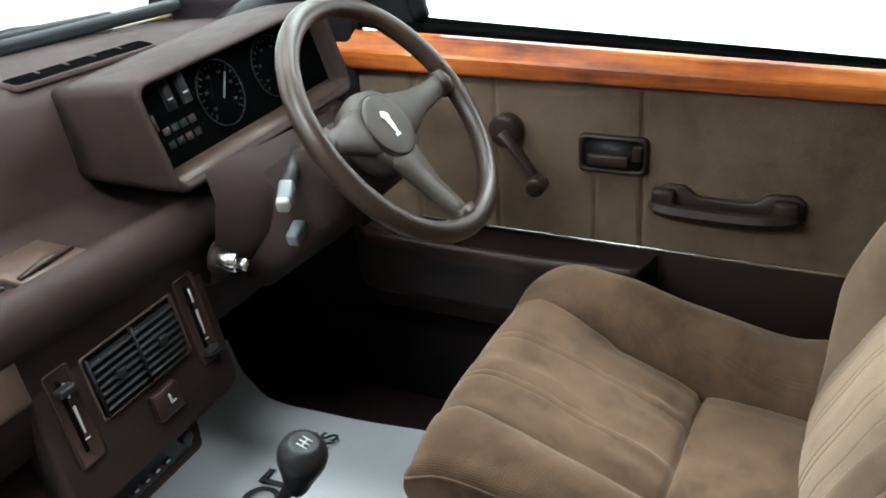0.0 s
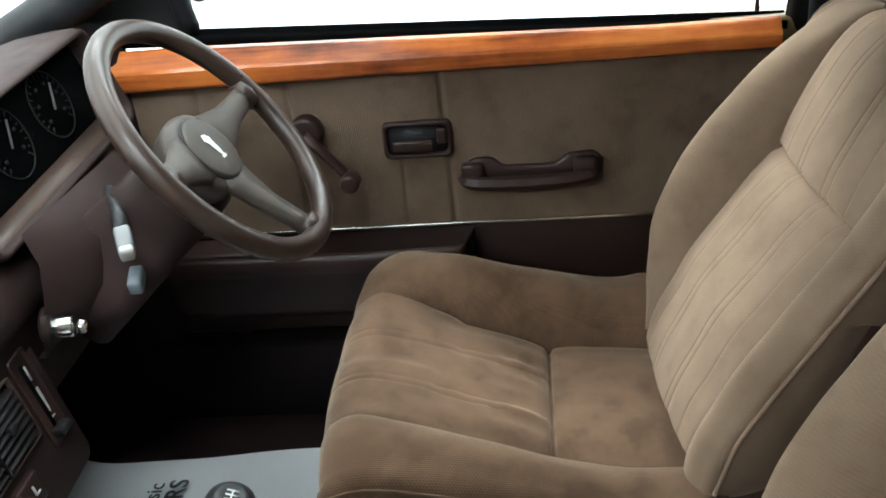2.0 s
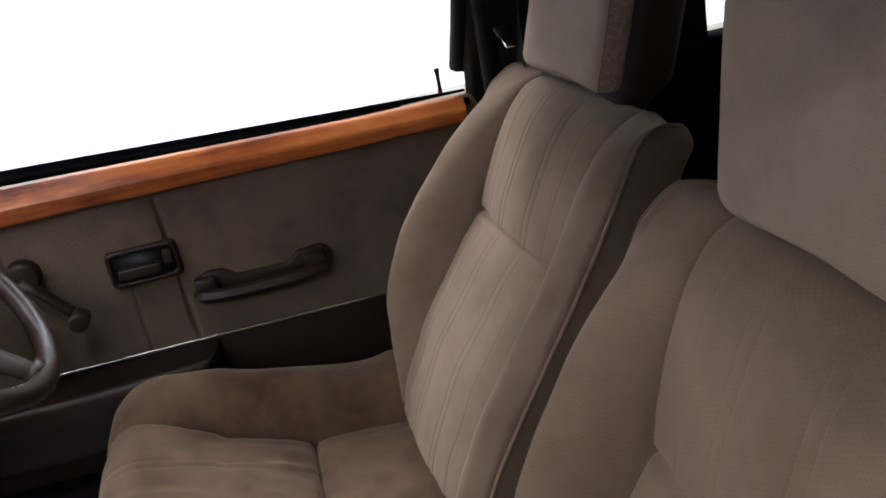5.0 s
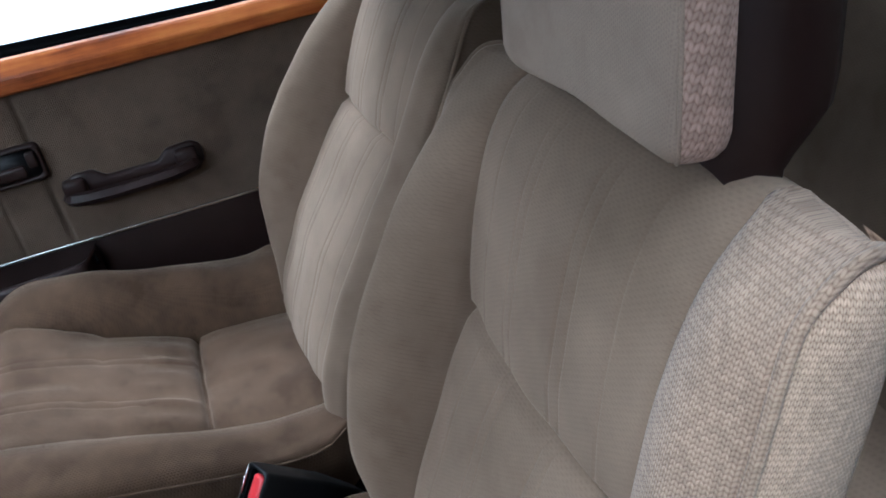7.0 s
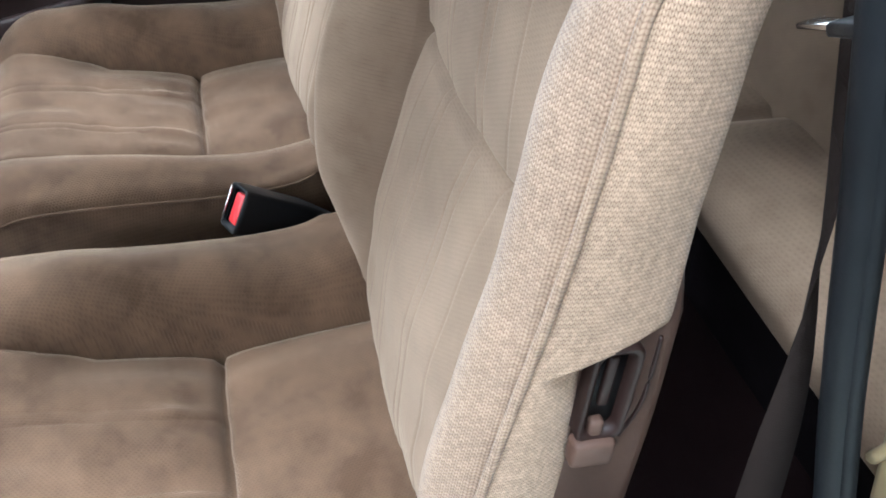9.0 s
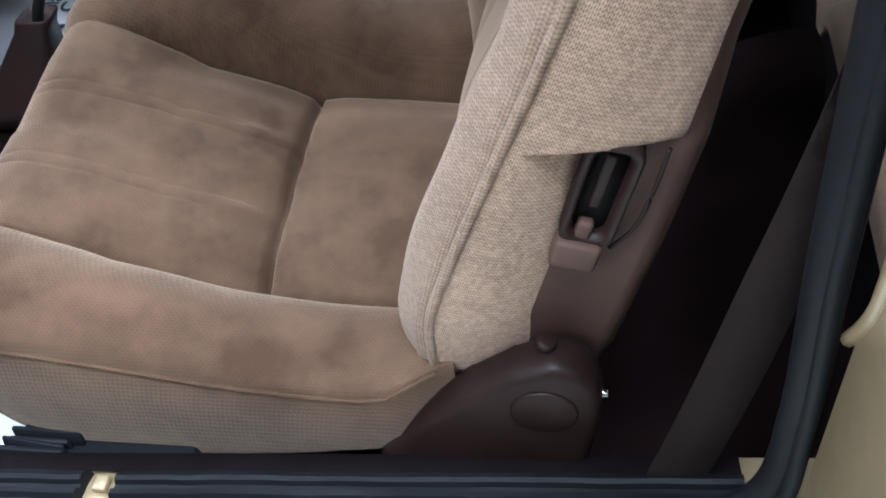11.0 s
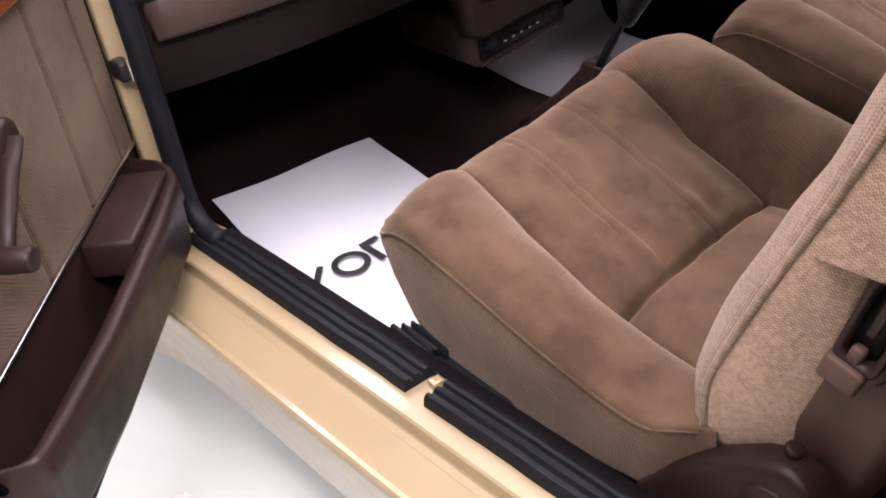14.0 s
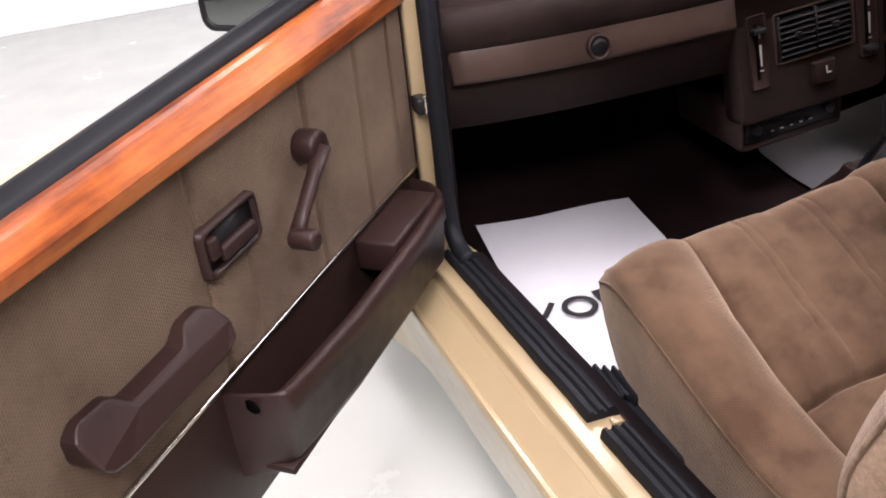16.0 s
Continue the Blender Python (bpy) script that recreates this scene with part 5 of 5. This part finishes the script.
structure("pillar_post_driver", tube([(0.684, -0.312, 0.86), (0.640, -0.315, 1.08), (0.590, -0.315, 1.27)], 0.064, 10, squash=0.35, up=(1, 0, 0.3)), BLACK, "black window pillar of the car", "pillar")
# unseen tail parts, added to keep rear light out of the cabin
structure("wall_tail", box(1.36, 0.04, 0.72, (0, -1.34, 0.62), 0.01), BLACKCARPET, "unseen dark tail panel added to block light from behind", "tail panel")
structure("wall_tail_header", box(1.20, 0.06, 0.07, (0, -1.26, 1.27), 0.01), BLACK, "unseen dark rear header added to block light from behind", "rear header")
for s in (-1, 1):
    structure("pillar_rear_" + ("passenger" if s < 0 else "driver"), box(0.14, 0.22, 0.38, (s * 0.60, -1.24, 1.09), 0.02), BLACK, "unseen dark rear pillar added to block light from behind", "pillar")
roof_rows = []
for i in range(13):
    y = -1.25 + 1.6 * i / 12
    roof_rows.append([(x, y, 1.335 - 0.05 * (abs(x) / 0.56) ** 3 - 0.05 * max(0, (y - 0.1) / 0.25) ** 2) for x in [-0.56 + 1.12 * k / 12 for k in range(13)]])
structure("roof", skin(roof_rows), HEADLINING, "cloth headlining under the car roof", "car roof")
structure("screen_seal", box(1.25, 0.03, 0.02, (0, 1.13, 0.965), 0.006), RUBBER, "black rubber windscreen seal", "seal")
g = structure("windscreen", skin([[(-0.62, 1.14, 0.955), (0.62, 1.14, 0.955)], [(-0.54, 0.34, 1.28), (0.54, 0.34, 1.28)]]), GLASS, "clear windscreen glass", "windscreen", smooth=False)
g.visible_shadow = False

# ---- rear bench ----
bench = thing("rear_bench", "tan cloth rear bench seat", "rear seat")
rows = []
for y, z in ((-0.47, 0.452), (-0.425, 0.455), (-0.418, 0.470), (-0.428, 0.488), (-0.46, 0.497), (-0.52, 0.490), (-0.60, 0.472), (-0.70, 0.455)):
    rows.append([(x, y, z + 0.012 * math.cos(x * 5.5) - 0.022 * groove(x + 0.045, 0.010) - 0.014 * groove(min(0.0, 0.06 - abs(x - 0.03)), 0.05)) for x in [-0.60 + 1.2 * k / 80 for k in range(81)]])
part("rear_cushion", skin(rows), BACKVELOUR, bench)
rows = []
for y, z in ((-0.59, 0.45), (-0.60, 0.50), (-0.655, 0.65), (-0.74, 0.85), (-0.775, 0.93), (-0.81, 0.95), (-0.88, 0.93)):
    rows.append([(x, y - 0.012 * math.cos(x * 5.5), z) for x in [-0.60 + 1.2 * k / 40 for k in range(41)]])
part("bench_base", box(1.20, 0.24, 0.20, (0, -0.56, 0.35), 0.01), BLACKCARPET, bench, "dark carpeted bench base")
part("rear_backrest", skin(rows), BACKVELOUR, bench)

# ---- seat belts ----
def build_belt(name, s):
    belt = thing(name, "brown seat belt webbing hanging at the door pillar", "seat belt", group="seat belts")
    path = smooth_line([(s * 0.575, -0.335, 1.12), (s * 0.580, -0.316, 0.90), (s * 0.583, -0.308, 0.80), (s * 0.586, -0.300, 0.70), (s * 0.588, -0.291, 0.63), (s * 0.590, -0.279, 0.556), (s * 0.593, -0.260, 0.46), (s * 0.60, -0.235, 0.36)], 24)
    rows = []
    for i, p in enumerate(path):
        k = i / 23
        turn = radians(lerp_table([(0.0, 35), (0.25, -5), (0.45, -38), (0.65, -75), (1.0, -92)], k))
        d = Vector((-s * math.cos(turn), math.sin(turn), 0)) * 0.023
        o = Vector((s * 0.0012, 0.0006, 0))
        rows.append([p + d, p - d, p - d + o, p + d + o])
    part("webbing", skin(rows, cap=True, ring=True), WEBBING, belt)
    up = 0.066 if s > 0 else 0.0
    part("tongue_plate", box(0.032, 0.014, 0.003, (s * 0.571, -0.302, 0.925 + up), 0.001, 2, None, pose(0, 0, 0, 0, -s * 23)), CHROME, belt, "bright metal belt tongue")
    part("tongue_grip", box(0.026, 0.020, 0.007, (s * 0.597, -0.302, 0.936 + up), 0.002, 2, None, pose(0, 0, 0, 0, -s * 23)), BLACK, belt)
    return belt


build_belt("passenger_belt", -1)
build_belt("driver_belt", 1)


# ---- door mirrors and window frames ----
def door_fittings(door, s, glass, mx, my, mz):
    out = [(-0.245, 0.945), (-0.256, 1.05), (-0.262, 1.18), (-0.23, 1.225), (-0.10, 1.238), (0.15, 1.236), (0.30, 1.228), (0.44, 1.20), (0.58, 1.14), (0.645, 1.08), (0.662, 1.02), (0.660, 0.95)]
    pts = [(s * (0.690 - (z - 0.93) * 0.36), y, z) for y, z in out]
    part("window_frame", tube(smooth_line(pts, 70), 0.016, 8), RUBBER, door, "black window frame")
    part("window_post", tube([(s * 0.687, 0.657, 0.93), (s * 0.645, 0.660, 1.07)], 0.011, 8), RUBBER, door)
    tri = prism([(0.655, 0.93), (0.98, 0.93), (0.655, 1.085)], "x", *sorted((s * 0.675, s * 0.70)), 0.002, 1)
    part("mirror_base", tri, BLACK, door, "black mirror base plate")
    if glass:
        gp = part("window_pane", skin([[(s * 0.69, -0.24, 0.94), (s * 0.69, 0.655, 0.94)], [(s * 0.60, -0.24, 1.20), (s * 0.60, 0.42, 1.20)]]), GLASS, door, smooth=False)
        gp.visible_shadow = False
    shell = part("mirror_shell", skin([[(s * (mx + a), y + my, mz + b) for a, b in rounded(w, h, 0.02, 5)] for y, w, h in ((0.745, 0.08, 0.05), (0.735, 0.14, 0.085), (0.700, 0.172, 0.110), (0.690, 0.172, 0.110), (0.690, 0.160, 0.098), (0.697, 0.157, 0.095))], cap=True, ring=True), BLACK, door, "dark door mirror")
    part("mirror_pane", skin([[(s * (mx + a), y + my, mz + b) for a, b in rounded(0.155, 0.093, 0.018, 5)] for y in (0.6955, 0.6935)], cap=True, ring=True), MIRROR, shell, "mirror glass", smooth=False)
    part("mirror_arm", box(mx - 0.755, 0.03, 0.035, (s * (mx + 0.615) / 2, 0.715 + my, mz - 0.03), 0.006), BLACK, shell)


door_fittings(driver_door, 1, True, 0.915, 0.0, 1.015)
door_fittings(passenger_door, -1, False, 0.836, 0.030, 0.905)
pin = part("lock_pin", tube([(0.665, -0.205, 0.915), (0.665, -0.205, 0.945), (0.665, -0.205, 0.955)], [0.0035, 0.0035, 0.005], 8), BLACK, driver_door, "black lock pin")


# ---- door check and added windscreen wipers ----
check = thing("door_check", "small black door check arm with a bright pin", "door check")
part("check_arm", box(0.020, 0.040, 0.028, (-0.694, 0.742, 0.662), 0.006, 3), BLACK, check)
part("check_pin", disc(0.0035, 0.030, 16, 0.001, Matrix.Translation((-0.690, 0.722, 0.664))), CHROME, check, "bright steel pin")


# wipers are added for dark streaks past the glass; none is seen
def build_wiper(x0, x1):
    w = thing("added_wiper", "made-up black wiper, drawn for dark streaks past the glass", "wiper", group="windscreen wipers")
    part("blade", tube(smooth_line([(x0, 1.165, 0.962), ((x0 + x1) / 2, 1.175, 0.966), (x1, 1.165, 0.962)], 12), 0.006, 8, squash=2.0), BLACK, w)
    part("arm", tube([(x1 - 0.04, 1.215, 0.955), ((x0 + x1) / 2 + 0.05, 1.20, 0.972), ((x0 + x1) / 2, 1.18, 0.974)], 0.0055, 8), BLACK, w)
    part("spindle", disc(0.011, 0.03, 20, 0.003, Matrix.Translation((x1 - 0.04, 1.215, 0.945))), BLACK, w)


build_wiper(-0.42, 0.02)
build_wiper(0.05, 0.50)
structure("scuttle_panel", box(1.30, 0.25, 0.02, (0, 1.275, 0.938), 0.004), GOLD, "gold painted scuttle panel in front of the windscreen", "scuttle")
# bars stand in for white streaks reflected in the bonnet; no grille there
grille = thing("bonnet_streaks", "black and gold bars imitating streaks reflected in the bonnet", "grille")
part("streak_backing", box(1.28, 0.20, 0.006, (0, 1.505, 0.926), 0.001), BLACK, grille)
for i in range(5):
    part("streak_bar", box(1.24, 0.014, 0.012, (0, 1.422 + 0.038 * i, 0.940), 0.003, 2, None, pose(0, 0, 0, 22)), GOLD, grille)
structure("bonnet", box(1.32, 0.54, 0.03, (0, 1.875, 0.928), 0.01), GOLD, "gold painted car bonnet", "bonnet")

# torn rubber edge of the carpet beside the seat runner
edging = thing("carpet_edging", "torn black rubber edging on the carpet beside the seat", "edging")
random.seed(5)
for i in range(7):
    part("flap", box(0.004 + 0.003 * random.random(), 0.05 + 0.02 * random.random(), 0.020, (-0.590 + 0.007 * i, 0.335 - 0.004 * i, 0.368 + 0.004 * random.random()), 0.001, 1, None, pose(0, 0, 0, 14 * random.random(), 30 * random.random() - 15, 10 * random.random())), RUBBER, edging)
part("edging_strip", box(0.055, 0.16, 0.10, (-0.572, 0.26, 0.31), 0.006), RUBBER, edging)


# ---- outer panels and wheels of the car ----
outer_rows = []
for i in range(15):
    y = -1.30 + 1.66 * i / 14
    outer_rows.append([(x, y, 1.372 - 0.055 * (abs(x) / 0.60) ** 3 - 0.055 * max(0, (y - 0.1) / 0.25) ** 2) for x in [-0.585 + 1.17 * k / 14 for k in range(15)]])
structure("roof_panel", skin(outer_rows), GOLD, "gold painted outer roof of the car", "car roof")
for s, nm in ((-1, "passenger"), (1, "driver")):
    structure("wing_" + nm, prism([(0.88, 0.22), (0.88, 0.90), (1.30, 0.92), (2.10, 0.86), (2.14, 0.40), (2.00, 0.30), (1.86, 0.52), (1.62, 0.60), (1.38, 0.52), (1.26, 0.24)], "x", *sorted((s * 0.70, s * 0.775)), 0.012, 2), GOLD, "gold painted front wing of the car", "car wing")
    structure("quarter_" + nm, prism([(-0.43, 0.22), (-0.43, 0.90), (-1.36, 0.92), (-1.42, 0.40), (-1.28, 0.30), (-1.14, 0.54), (-0.92, 0.60), (-0.70, 0.54), (-0.58, 0.24)], "x", *sorted((s * 0.70, s * 0.775)), 0.012, 2), GOLD, "gold painted rear quarter panel of the car", "quarter panel")
structure("front_panel", box(1.50, 0.06, 0.50, (0, 2.12, 0.62), 0.02), GOLD, "gold painted front of the car", "front panel")
structure("tail_outer", box(1.50, 0.05, 0.56, (0, -1.40, 0.62), 0.02), GOLD, "gold painted tail of the car", "tail panel")
structure("underbody", box(1.30, 3.4, 0.03, (0, 0.35, 0.205), 0.004), MATT, "black underbody of the car", "underbody")


def build_wheel(s, y):
    w = thing("car_wheel", "black tyre on a plain steel wheel under the car", "car wheel", (s * 0.69, y, 0.28), group="car wheels", kind="structure")
    part("tyre", tube([(0, 0.215 * math.cos(k * math.pi / 20), 0.215 * math.sin(k * math.pi / 20)) for k in range(40)], 0.065, 12, closed=True, up=(1, 0, 0)), RUBBER, w, "black rubber tyre")
    part("rim", disc(0.165, 0.09, 36, 0.012, pose(0, 0, 0, 0, 90)), SILVER, w, "silver steel rim")
    part("hub_cap", disc(0.05, 0.12, 24, 0.010, pose(0, 0, 0, 0, 90)), BLACK, w)


for s in (-1, 1):
    for y in (1.62, -0.92):
        build_wheel(s, y)
structure("pillar_a_passenger", box(0.030, 0.020, 0.54, (-0.688, 0.757, 0.665), 0.004), GOLD, "gold painted front door pillar of the car", "pillar")
